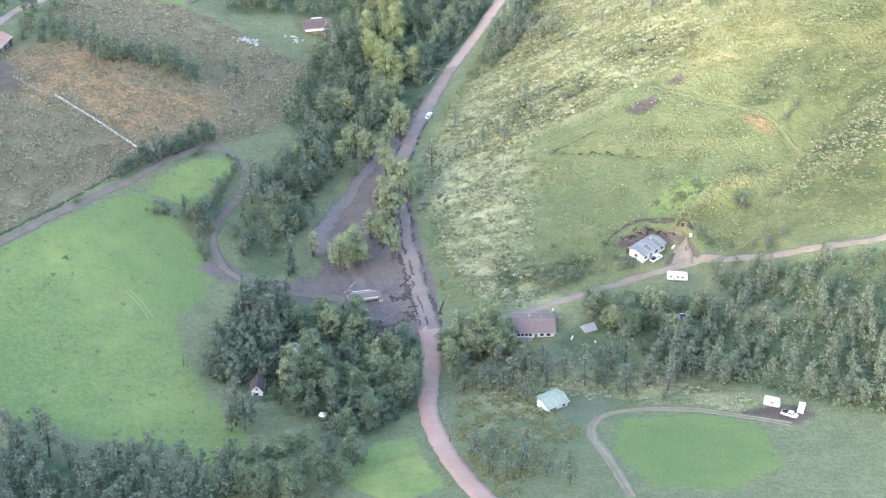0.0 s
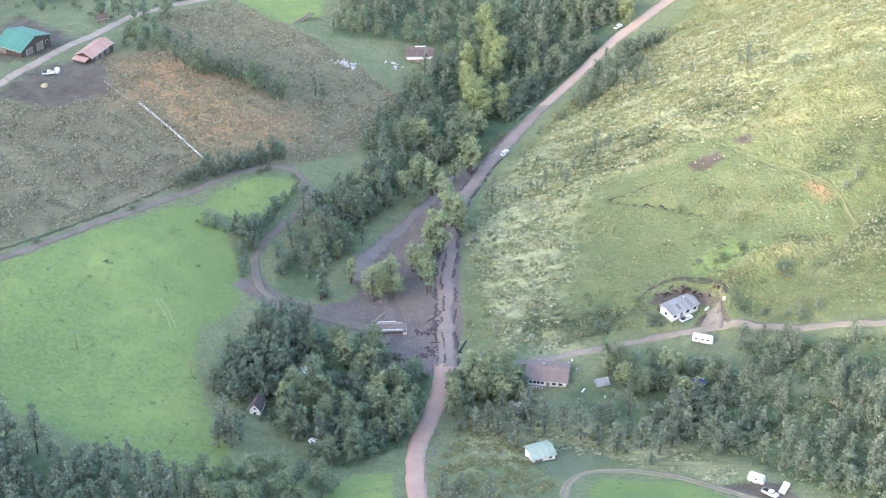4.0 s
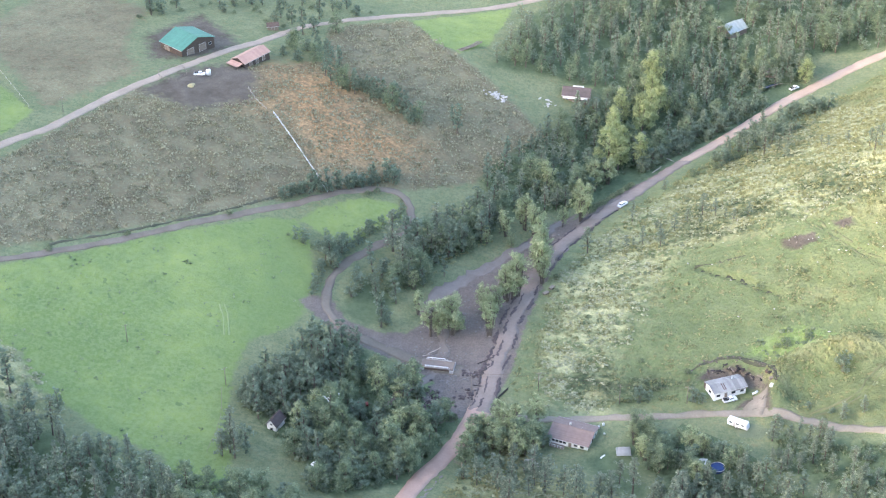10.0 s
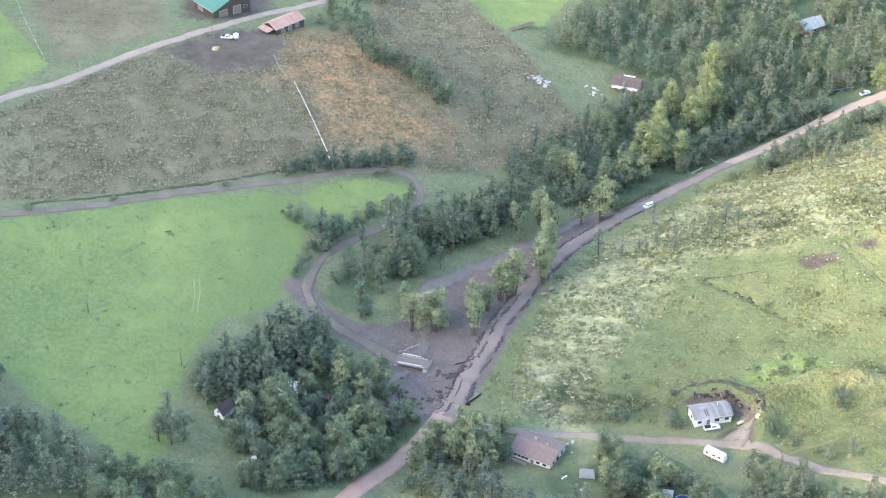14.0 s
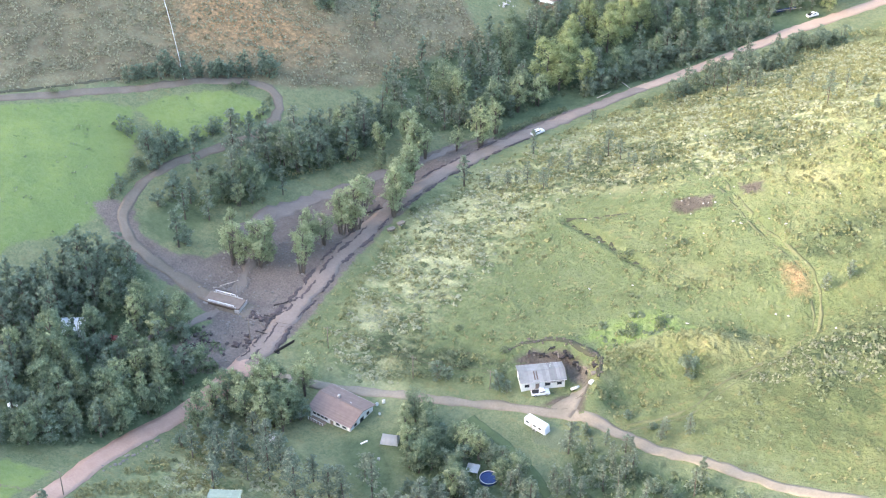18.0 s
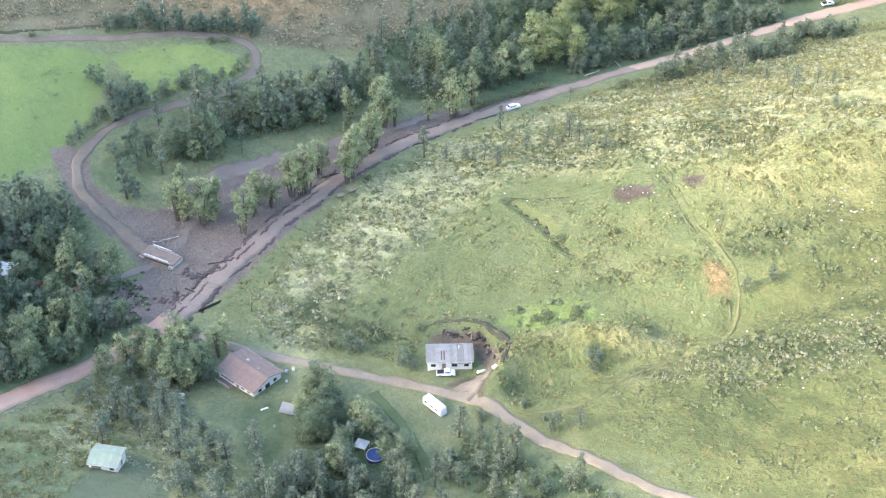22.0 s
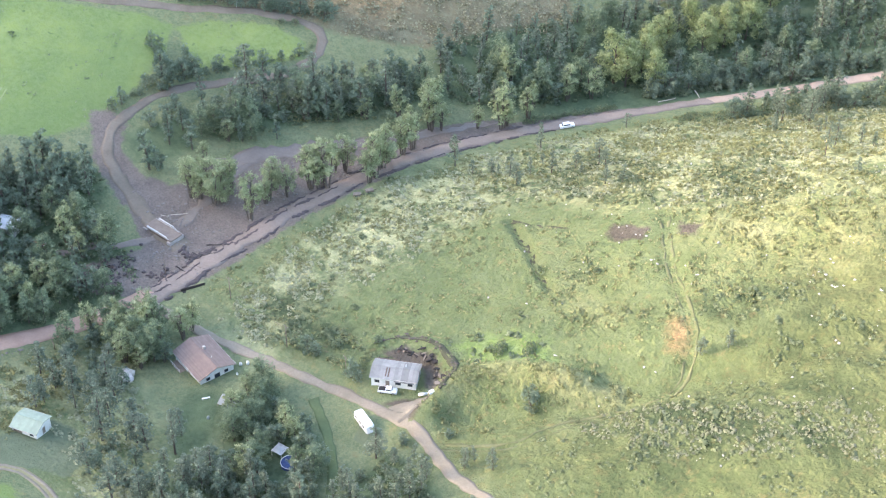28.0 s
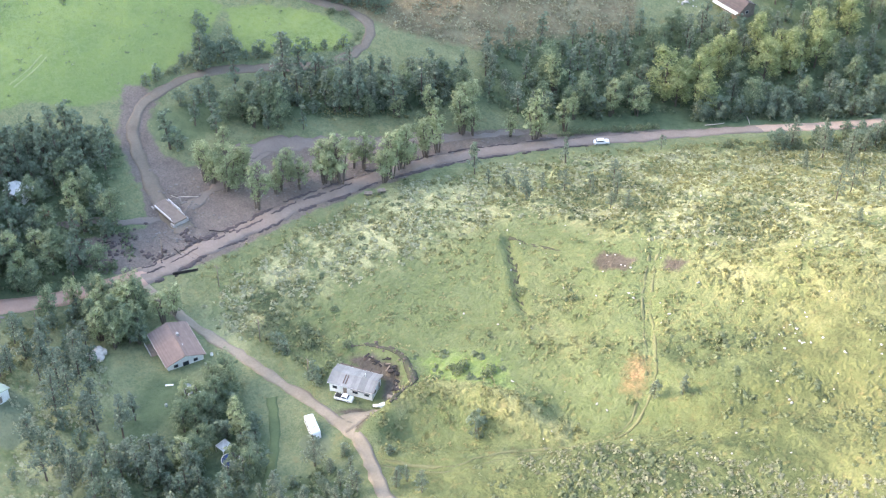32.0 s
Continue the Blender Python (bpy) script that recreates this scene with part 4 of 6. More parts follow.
# willows and cottonwoods in the mud
for k, (x, y) in enumerate([(-14.4, 11), (-12, 13), (-8, 15.5), (-7, 18), (-14, 20.5), (-10, 22), (4.5, 20.5), (0.9, 28), (-0.5, 30), (-4, 34), (1, 35.5), (3.4, 45.7), (1.8, 43.4), (4.5, 47.5), (-0.3, 57.7), (-2, 55), (9.8, 60), (8.5, 63), (4.9, 68), (3, 71),
                            (2, 78), (0, 83), (-6.5, 99), (-8, 96), (4.6, 116), (3, 119), (3, 128), (-1, 148), (-18, 90), (-13, 99), (-3, 135), (-22, 80), (-16, 103), (-24, 21), (-1, 110)]):
    plant("willow", x, y, rt.uniform(0.75, 1.12), rt, group="willows in the flood mud")
# tall yellowing cottonwoods by the road
grow(YELLOW, ("yellow",), 0.88, group="yellowing cottonwoods")
grow([(-6, 151), (2, 157), (-18, 136), (-22, 136), (-2, 150), (-10, 128), (-6, 141)], ("willow", "cottonwood"), 0.95)
grow(scatter([(12, 172), (22, 200), (34, 232), (44, 262), (36, 262), (24, 230), (14, 200), (8, 178)], 110, 1.9, 31, clear), ("shrub", "shrub", "bushy"), 0.95, "low willow scrub along the creek bank", "scrub along the creek")
grow(scatter([(8, 120), (14, 142), (20, 165), (15, 166), (8, 145), (4, 125)], 24, 2.0, 32, clear), ("shrub",), 0.9, "low willow scrub along the creek bank", "scrub along the creek")
grow(scatter(ROADSIDE, 90, 2.6, 34, clear), ("shrub", "shrub", "bushy"), 0.85, "dark green scrub beside the gravel road", "scrub beside the road")
# woods north of the creek
grow(scatter(NORTH, 150, 4.8, 4, lambda x, y: clear(x, y) and all((x - a) ** 2 + (y - b) ** 2 > 20 and not (0 < x - a < 9 and abs(y - b + x - a) < 7) for a, b in YELLOW)), ("pine", "cottonwood", "poplar", "bushy", "pine", "poplar"), 0.82, group="trees of the north woods")
far_woods("mixed_woods", [(rt.choice(("pine", "bushy", "poplar", "cottonwood")), x, y, 0.95) for x, y in scatter(FAR, 300, 4.3, 5, clear)], "mixed dark green woods across the valley")
# trees about the meadow and the fields
grow([(-85, 141), (-82, 145), (-125, 146), (-113, 145), (-105, 147), (-119, 146), (-125, 154), (-154, 166), (-150, 170), (-143, 168), (-99, 147), (-70, 155), (-151, 200), (-162, 188), (-160, 195), (-140, 160), (-131, 152), (-94, 144), (-66, 150), (-148, 176), (-156, 159), (-148, 158), (-144, 166), (-135, 165), (-142, 175), (-159, 170)], ("poplar", "cottonwood", "bushy"), 0.85)
grow([(-122 + 2.2 * k + rt.uniform(-1, 1), 146 + 5 * math.sin(k / 5) + rt.uniform(-2, 2)) for k in range(19)], ("poplar", "pine", "bushy"), 0.75, "bushy tree in a row along the meadow", "meadow hedge")
for k in range(34):
    t = k / 33
    plant(rt.choice(("poplar", "bushy", "bushy")), -100 + 30 * t + rt.uniform(-1.5, 1.5), 55 + 42 * t + rt.uniform(-1.5, 1.5), rt.uniform(0.55, 0.8), rt, label="small dark tree in a hedgerow beside the lane", group="hedgerow trees")
grow([(-64.3, 29), (-63, 31.5), (-64, 36), (-64, 40), (-65.5, 33), (-66, 38), (-62, 27), (-67, 30), (-66, 42)], ("poplar", "bushy", "bushy"), 0.85, "small dark tree in a clump beside the field", "field edge trees")
grow([(-78.5, 34), (-85.6, 35), (-82, 34.5), (-75, 34), (-72, 34), (-62, 12.5), (-64, 17.6), (-61, 9), (-63, 20), (-65, 23), (-73, 42), (-70, 35), (-64, 14), (-66, 26), (-79, 36)], ("bushy", "shrub", "bushy"), 0.62)
grow([(-61.7, 47.6), (-61.5, 51), (-61.2, 55), (-61, 58), (-60.4, 61), (-60, 64), (-59.3, 67), (-58.5, 70), (-57.8, 74), (-58, 77), (-58.5, 80), (-60, 83), (-62, 85), (-62.5, 44), (-63, 49), (-62.5, 56)], ("bushy", "shrub"), 0.62)
grow([(-74, 80), (-72, 84), (-110, 33), (-133, -2), (-150, -27)], ("shrub",), 0.9)
grow(scatter(NORTH_WEST, 60, 4.0, 45, lambda x, y: clear(x, y) and math.hypot(x + 197, y - 143) > 18), ("bushy", "shrub", "shrub", "poplar"), 0.8, group="scrub behind the barn")
# by the brown house and the drive
grow([(23, -30), (26, -34), (33, -32), (34, -27), (28, -27), (25, -42), (27, -42), (41, -31), (31, -38), (24, -36), (38, -35), (30, -44), (26, -50), (40, -22), (38, -18), (36, -30), (29, -33), (43, -36), (40, -40)], ("cottonwood", "willow", "bushy"), 0.8, group="trees by the brown house")
grow(scatter(GARDEN, 44, 3.3, 33, off_lawn), ("bushy", "bushy", "cottonwood", "willow"), 0.74)
grow([(55, -50), (77, -52), (73, -53), (82, -47), (95, -44), (98, -48), (47, -66), (49, -49), (45, -57), (76, -42), (80, -69), (87, -65), (94, -62), (97, -52), (90, -54), (62, -55), (68, -60), (38, -55), (49, -69)], ("pine",), 0.85, "tall pine on the pale grassy slope")
grow(scatter([(33, -42), (35, -27), (46, -29), (47, -38)], 14, 3.0, 43, off_lawn), ("cottonwood", "bushy", "willow"), 0.78, group="trees by the brown house")
grow(scatter([(62, -46), (84, -52), (100, -58), (112, -70), (96, -72), (72, -60)], 8, 5, 44, off_lawn), ("pine", "pine", "bushy"), 0.75, group="trees on the slope below the brown house")
grow(scatter([(26, -56), (35, -44), (54, -44), (60, -60), (32, -64)], 14, 4.6, 46, off_lawn), ("pine", "bushy"), 0.75, group="trees on the slope below the brown house")
grow(scatter([(97, -43), (107, -35), (112, -24), (124, -24), (104, -48)], 12, 3.4, 47, off_lawn), ("bushy", "pine", "bushy"), 0.7, group="trees on the slope below the brown house")
grow(scatter(PALE_SLOPE, 14, 2.4, 38, clear), ("shrub", "shrub", "bushy"), 0.55)
grow(scatter(BAND, 115, 4.0, 6, off_lawn), ("pine", "pine", "bushy", "poplar"), 0.78, group="pines below the drive")
grow(scatter(UPPER_SCRUB, 60, 3.4, 39, clear), ("bushy", "shrub", "pine"), 0.62, group="scrub above the drive")
grow([(131, 7), (141, 8), (117, -1.5), (123, -2.5), (123, 8), (135, 7), (116, -1)], ("pine", "bushy"), 0.42)
grow([(32, -108), (37, -104), (41, -124), (45, -121), (52, -125), (58, -130), (36, -120), (29 + 8, -119), (47, -112)], ("pine",), 0.8)
# the hillside
for x, y, q in ((17.8, 87, 0.8), (27, 87, 0.5), (32.4, 90, 0.5), (46.4, 89, 0.6), (27, 114, 0.6), (55.3, 113.6, 0.72), (44, 96, 0.55), (75, 105, 0.5), (29.5, 148, 0.45), (38, 93, 0.45), (35, 91, 0.4), (51, 108, 0.5), (61, 111, 0.5), (66, 107, 0.42), (40, 104, 0.45), (48, 101, 0.5), (57, 105, 0.42), (70, 103, 0.42),
                (43.6, 189, 0.85), (61, 187, 0.85), (70, 189.5, 0.85), (74, 168, 0.6), (55, 214, 0.85), (47, 200, 0.8), (50, 226, 0.7), (66, 192, 0.65), (52, 195, 0.7), (60, 205, 0.6), (54, 245, 0.7), (112, 147, 0.62), (108.6, 155, 0.6), (130, 139, 0.5), (112, 162, 0.5), (149, 66, 0.42), (153.5, 71, 0.5)):
    plant("pine", x, y, q, rt, label="small dark pine on the dry hillside", group="hillside pines")
grow([(90, 170), (118, 160), (98, 169), (86, 178)], ("pine",), 0.42, "small dark pine on the dry hillside", "hillside pines")
grow([(106, 34), (109, 34), (114, 41), (115, 39), (108, 36), (80, 16), (66, 10), (72, 8), (54, 4), (86, 6), (84, 9), (62, 20), (92, 62), (105, 70)], ("shrub",), 0.85)
grow([(89, 3.4), (86, 3.4), (68, 1), (71, 2), (65, 0), (62, 0), (46, -17)], ("bushy", "shrub"), 0.62)
grow([(119, -21), (123, -26), (134, -8), (135, 4), (121, -7), (147, -28), (116, -9), (130, -5)], ("pine",), 0.62)
grow([q for q in ((-12, -85), (-4, -90), (0, -80), (4, -75), (9, -70), (12, -63), (13, -55), (-23, -75), (-8, -64)) if clear(*q)], ("cottonwood", "bushy"), 0.8, group="trees of the grove")
plant("bushy", 129.5, 28.5, 0.95, rt, label="round dark bush alone on the hillside bench")


# ---- grass, sage and weeds: too many to count ----
def tufts(name, label, polys, n, seed, size, blades, material, keep=None, flat=0.8):
    """Clumps of bent blades, all in one mesh, scattered inside the outlines where keep allows."""
    g = np.random.RandomState(seed)
    pts = []
    areas = []
    for p in polys:
        q = np.array(p + p[:1], float)
        areas.append(abs(np.sum(q[:-1, 0] * q[1:, 1] - q[1:, 0] * q[:-1, 1])) / 2)
    for p, a in zip(polys, areas):
        k = int(n * a / sum(areas))
        q = np.array(p)
        while k > 0:
            x, y = g.uniform(q[:, 0].min(), q[:, 0].max(), 4 * k), g.uniform(q[:, 1].min(), q[:, 1].max(), 4 * k)
            ok = inside(p, x, y, 4) > g.uniform(0.2, 0.8, 4 * k)
            if keep is not None:
                ok &= keep(x, y, g)
            x, y = x[ok][:k], y[ok][:k]
            if len(x) == 0:
                break
            pts.append(np.c_[x, y])
            k -= len(x)
    pts = np.concatenate(pts)
    z = height(pts[:, 0], pts[:, 1])
    m = len(pts)
    s = size * g.uniform(0.5, 1.4, (m, 1, 1))
    c = np.c_[pts, z][:, None, :] + np.concatenate([g.normal(0, 0.45, (m, blades, 2)), g.uniform(0.05, 0.75, (m, blades, 1)) * flat], 2) * s
    n1 = np.concatenate([g.normal(0, 1, (m, blades, 2)), g.normal(0.8, 0.6, (m, blades, 1))], 2)
    n1 /= np.linalg.norm(n1, axis=2, keepdims=True)
    u = np.cross(n1, g.normal(0, 1, (m, blades, 3)))
    u /= np.linalg.norm(u, axis=2, keepdims=True)
    w = np.cross(n1, u)
    s = s * 0.5
    v = np.stack([c - u * s, c + w * s * 0.6 - n1 * s * 0.2, c + u * s, c - w * s * 0.6 - n1 * s * 0.2], 2).reshape(-1, 3)
    i = np.arange(m * blades)[:, None] * 4
    f = np.concatenate([i + [0, 1, 2], i + [0, 2, 3]], 0)
    return tagged(new(name, mesh_from(name, v, f, material)), label, "plants", kind="stuff")


def off_roads(x, y, g):
    ok = np.ones(len(x), bool)
    for l, d in ((ROAD_S, 4.2), (ROAD_M, 4.5), (ROAD_N, 4.2), (LANE, 3), (UPPER, 3), (DRIVE, 2.6), (SPUR, 3), (DITCH, 1.5), (DITCH2, 1.1), (PATH_HILL, 1.2)):
        ok &= along(l, x, y) > d
    for p in PADS:
        ok &= inside(p, x, y, 1) < 0.5
    return ok


def patchy(seed, size, cut):
    return lambda x, y, g: off_roads(x, y, g) & (waves(x, y, seed, size) + g.normal(0, 0.25, len(x)) > cut)


def bushes(name, label, polys, n, seed, size, sprays, material, keep):
    """Low rounded bushes, all in one mesh: sprays set over a dome, facing outwards."""
    g = np.random.RandomState(seed)
    pts = []
    for p in polys:
        q = np.array(p + p[:1], float)
        k = int(n * abs(np.sum(q[:-1, 0] * q[1:, 1] - q[1:, 0] * q[:-1, 1])) / 2 / 100)
        x, y = g.uniform(q[:, 0].min(), q[:, 0].max(), 8 * k), g.uniform(q[:, 1].min(), q[:, 1].max(), 8 * k)
        ok = (inside(p, x, y, 6) > g.uniform(0.2, 0.8, 8 * k)) & keep(x, y, g)
        pts.append(np.c_[x[ok], y[ok]][:k])
    pts = np.concatenate(pts)
    m = len(pts)
    s = size * g.uniform(0.45, 1.35, (m, 1, 1)) * g.uniform(0.75, 1.1, (m, 1, 1))
    d = g.normal(0, 1, (m, sprays, 3)) + [0, 0, 0.7]
    d[..., 2] = np.abs(d[..., 2])
    d /= np.linalg.norm(d, axis=2, keepdims=True)
    wide = np.concatenate([g.uniform(0.8, 1.7, (m, 1, 1)), g.uniform(0.7, 1.1, (m, 1, 1)), g.uniform(0.4, 0.7, (m, 1, 1))], 2)
    c = np.c_[pts, height(pts[:, 0], pts[:, 1]) - 0.05][:, None, :] + d * wide * s * g.uniform(0.7, 1.1, (m, sprays, 1))
    n1 = d + g.normal(0, 0.4, (m, sprays, 3)) + [0, 0, 0.25]
    n1 /= np.linalg.norm(n1, axis=2, keepdims=True)
    u = np.cross(n1, g.normal(0, 1, (m, sprays, 3)))
    u /= np.linalg.norm(u, axis=2, keepdims=True)
    w = np.cross(n1, u)
    s = s * 0.55
    v = np.stack([c - u * s, c + w * s * 0.75 - n1 * s * 0.2, c + u * s, c - w * s * 0.75 - n1 * s * 0.2], 2).reshape(-1, 3)
    i = np.arange(m * sprays)[:, None] * 4
    f = np.concatenate([i + [0, 1, 2], i + [0, 2, 3]], 0)
    return tagged(new(name, mesh_from(name, v, f, material)), label, "plants", kind="stuff")


def banded(seed, size, cut, rough=0.3):
    """Patches drawn out along the slope."""
    return lambda x, y, g: off_roads(x, y, g) & (waves(x * 0.45 + y * 0.07, y, seed, size) + 0.5 * waves(x, y, seed + 50, size * 0.35) + g.normal(0, rough, len(x)) > cut)


def thick_bands(x, y, g):
    return banded(23, 16, -0.2)(x, y, g) & (thickness(x, y) * 0.85 + 0.12 > g.uniform(0, 1, len(x))) & (inside(EAST, x, y, 16) < g.uniform(0.1, 0.9, len(x)))


bushes("sagebrush", "pale yellow-grey sagebrush clumps on the slope", [SAGE[0]] + SAGE[2:] + [PALE_SLOPE], 22, 1, 0.8, 12, M_SAGE, banded(21, 12, -0.05, 0.2))
bushes("sagebrush", "pale grey sagebrush among darker scrub on the east slope", [SAGE[1]], 50, 15, 0.62, 10, M_SAGEGREY, banded(33, 9, -0.15, 0.2))
bushes("sagebrush", "pale sagebrush scattered over the high slope", [HIGH_SAGE], 9, 17, 0.85, 11, M_SAGE, lambda x, y, g: banded(35, 15, 0.1, 0.2)(x, y, g) & (inside(EAST, x, y, 20) < 0.4))
bushes("dark_scrub", "dark green scrub in patches on the slope", DARK_SCRUB, 16, 16, 0.9, 13, M_SCRUB, banded(34, 12, -0.1, 0.15))
bushes("dark_scrub", "low dark green scrub between the sage", [SAGE[0]], 3.5, 11, 0.9, 13, M_SCRUB, banded(31, 16, 0.4, 0.1))
bushes("dark_scrub", "olive scrub scattered over the eastern folds", [EAST], 7.0, 18, 0.72, 11, M_SCRUB, banded(36, 16, 0.3, 0.12))
bushes("green_bushes", "fresh green bushes in the damp hollow above the house", [HOUSE_GREEN], 5, 19, 1.1, 16, M_SHRUB, patchy(37, 12, 0.15))
tufts("dry_grass", "tall straw-coloured grass tufts on the hillside", [HILLSIDE], 22000, 3, 0.95, 5, M_GRASS, thick_bands, 0.6)
tufts("green_tufts", "darker green weeds dotted over the hillside", [HILLSIDE], 700, 12, 0.6, 5, M_SCRUB, patchy(32, 18, 0.1), 0.6)
tufts("weeds", "grey-brown weeds of the meadow", [MEADOW], 9000, 4, 1.0, 4, M_WEED, patchy(24, 20, -0.3), 0.6)
tufts("field_tufts", "darker grass tufts dotted over the green field", [FIELD, OVAL], 200, 5, 0.75, 6, M_SHRUB, patchy(25, 30, 0.0), 0.5)
tufts("undergrowth", "green undergrowth beneath the trees", [GROVE, STRIP, NORTH, BAND, UPPER_SCRUB], 4500, 6, 1.1, 6, M_SHRUB, patchy(26, 14, -0.1))
tufts("roadside_grass", "rough grass beside the road", [[(24, -125), (40, -140), (64, -95), (52, -64), (30, -50), (26, -90)], [(-20, 15), (-30, 40), (-26, 70), (-12, 100), (-34, 60)]], 1500, 7, 0.8, 5, M_GRASS, patchy(27, 12, -0.1))

# ---- shaping helpers ----
def solid(bm, size, at=(0, 0, 0), turn=(0, 0, 0), bevel=0.0):
    """Adds a box of the given size, its edges slightly rounded where bevel is given."""
    m = pose(*at, *turn) @ Matrix.Diagonal((*size, 1))
    made = bmesh.ops.create_cube(bm, size=1.0, matrix=m)["verts"]
    if bevel:
        edges = list({e for v in made for e in v.link_edges})
        bmesh.ops.bevel(bm, geom=edges, offset=bevel, segments=2, affect="EDGES", profile=0.6)


def post(bm, a, b, ra, rb=None, n=8):
    v, f = [], []
    tube(v, f, a, b, ra, ra if rb is None else rb, n)
    vs = [bm.verts.new(p) for p in v]
    for q in f:
        bm.faces.new([vs[i] for i in q])
    bm.faces.new(vs[:n][::-1])
    bm.faces.new(vs[n:])


def mesh_of(name, bm, material, smooth=False):
    bmesh.ops.recalc_face_normals(bm, faces=bm.faces)
    me = bpy.data.meshes.new(name)
    bm.to_mesh(me)
    bm.free()
    me.materials.append(material)
    if smooth:
        me.shade_smooth()
    return me


def block(name, parent, material, size, at=(0, 0, 0), turn=(0, 0, 0), bevel=0.02, label=""):
    bm = bmesh.new()
    solid(bm, size, at, turn, bevel)
    return part(name, mesh_of(name, bm, material), parent, label)


def rod(name, parent, material, a, b, r, r2=None, label="", n=8):
    bm = bmesh.new()
    post(bm, a, b, r, r2, n)
    return part(name, mesh_of(name, bm, material, True), parent, label)


def thing(name, x, y, turn, label, cat, group="", lift=0.0, z=None):
    ob = new(name)
    ob.matrix_world = pose(x, y, (h1(x, y) if z is None else z) + lift, 0, 0, turn)
    return tagged(ob, label, cat, group)


M_WHITE = plain("white_siding", (0.80, 0.80, 0.78), (0.66, 0.66, 0.64), 0.6, 0.7)
M_WHITEMETAL = plain("white_enamel", (0.82, 0.82, 0.81), (0.70, 0.70, 0.70), 0.8, 0.35)
M_GREYROOF = strips("grey_sheet_roof", (0.285, 0.28, 0.272), (0.175, 0.172, 0.168), 0.95, 0.8, 0.0)
M_BROWNROOF = strips("brown_shingle_roof", (0.245, 0.18, 0.155), (0.20, 0.148, 0.128), 0.3, 0.9, 0.0, 1)
M_DARKROOF = strips("dark_shingle_roof", (0.13, 0.10, 0.095), (0.09, 0.075, 0.07), 0.3, 0.9, 0.0, 1)
M_GREENROOF = strips("green_sheet_roof", (0.088, 0.225, 0.168), (0.075, 0.19, 0.142), 0.9, 0.6, 0.0)
M_PALEGREEN = strips("pale_green_roof", (0.31, 0.365, 0.285), (0.26, 0.31, 0.245), 0.9, 0.9, 0.0)
M_SALMON = strips("salmon_roof", (0.44, 0.275, 0.215), (0.37, 0.23, 0.18), 0.9, 0.8, 0.0)
M_BLUEROOF = strips("blue_grey_roof", (0.36, 0.40, 0.385), (0.30, 0.335, 0.325), 0.9, 0.7, 0.0)
M_BARNWALL = strips("barn_boards", (0.10, 0.075, 0.06), (0.075, 0.058, 0.048), 0.25, 0.9)
M_WOOD = plain("weathered_wood", (0.26, 0.21, 0.165), (0.17, 0.14, 0.115), 1.2)
M_DARKWOOD = plain("wet_log", (0.06, 0.048, 0.042), (0.035, 0.03, 0.028), 1.5)
M_PALEWOOD = plain("bleached_log", (0.50, 0.45, 0.38), (0.36, 0.32, 0.27), 1.5)
M_CONCRETE = plain("concrete", (0.44, 0.41, 0.38), (0.34, 0.31, 0.29), 0.8)
M_DECK = plain("bridge_deck", (0.225, 0.178, 0.145), (0.175, 0.138, 0.115), 0.7)
M_RAIL = plain("galvanised_rail", (0.72, 0.72, 0.70), (0.58, 0.58, 0.57), 1.0, 0.45, 0.2)
M_TYRE = plain("rubber", (0.03, 0.03, 0.03), (0.02, 0.02, 0.02), 3.0, 0.8)
M_GLASS = plain("dark_window_glass", (0.035, 0.042, 0.05), (0.025, 0.03, 0.036), 1.0, 0.08, 0.0, 4.0, 0.0)
M_TRIM = plain("trim_paint", (0.55, 0.53, 0.50), (0.42, 0.40, 0.38), 1.5)
M_BLUE = plain("blue_vinyl", (0.03, 0.06, 0.17), (0.02, 0.04, 0.12), 1.5, 0.5)
M_STEEL = plain("rusty_steel", (0.16, 0.11, 0.085), (0.10, 0.075, 0.06), 2.0, 0.7, 0.3)
M_REDPAINT = plain("faded_red_paint", (0.26, 0.055, 0.045), (0.18, 0.04, 0.035), 1.5, 0.5)

M_ROCK = plain("boulder_stone", (0.24, 0.215, 0.195), (0.17, 0.155, 0.14), 0.9)
M_PALEROCK = plain("pale_stone", (0.52, 0.49, 0.45), (0.40, 0.38, 0.35), 0.9)
M_MUDCLOD = plain("wet_mud_clods", (0.105, 0.083, 0.08), (0.07, 0.056, 0.055), 0.8)
M_EARTH = plain("dark_earth", (0.15, 0.12, 0.10), (0.10, 0.083, 0.072), 0.8)
M_TARP = plain("grey_tarpaulin", (0.56, 0.58, 0.60), (0.46, 0.48, 0.50), 0.7, 0.6)


def opening(kind, parent, x, y, z, w, h, face, glass=True):
    """A window or door set in a wall: frame, pane, and a handle or sill. face: degrees the wall looks to, in the house's own axes."""
    m = pose(x, y, z, 0, 0, face)
    bm = bmesh.new()
    for sx, sz, px, pz in ((w + 0.2, 0.1, 0, h / 2), (w + 0.2, 0.1, 0, -h / 2), (0.1, h, w / 2 + 0.05, 0), (0.1, h, -w / 2 - 0.05, 0)):
        solid(bm, (sx, 0.14, sz), (px, 0.02, pz))
    bm.transform(m)
    fr = part(kind, mesh_of(kind, bm, M_TRIM), parent)
    bm = bmesh.new()
    solid(bm, (w, 0.06, h), (0, 0.0, 0))
    bm.transform(m)
    part("pane" if kind == "window" else "door_leaf", mesh_of("pane", bm, M_GLASS if kind == "window" else M_WOOD), fr)


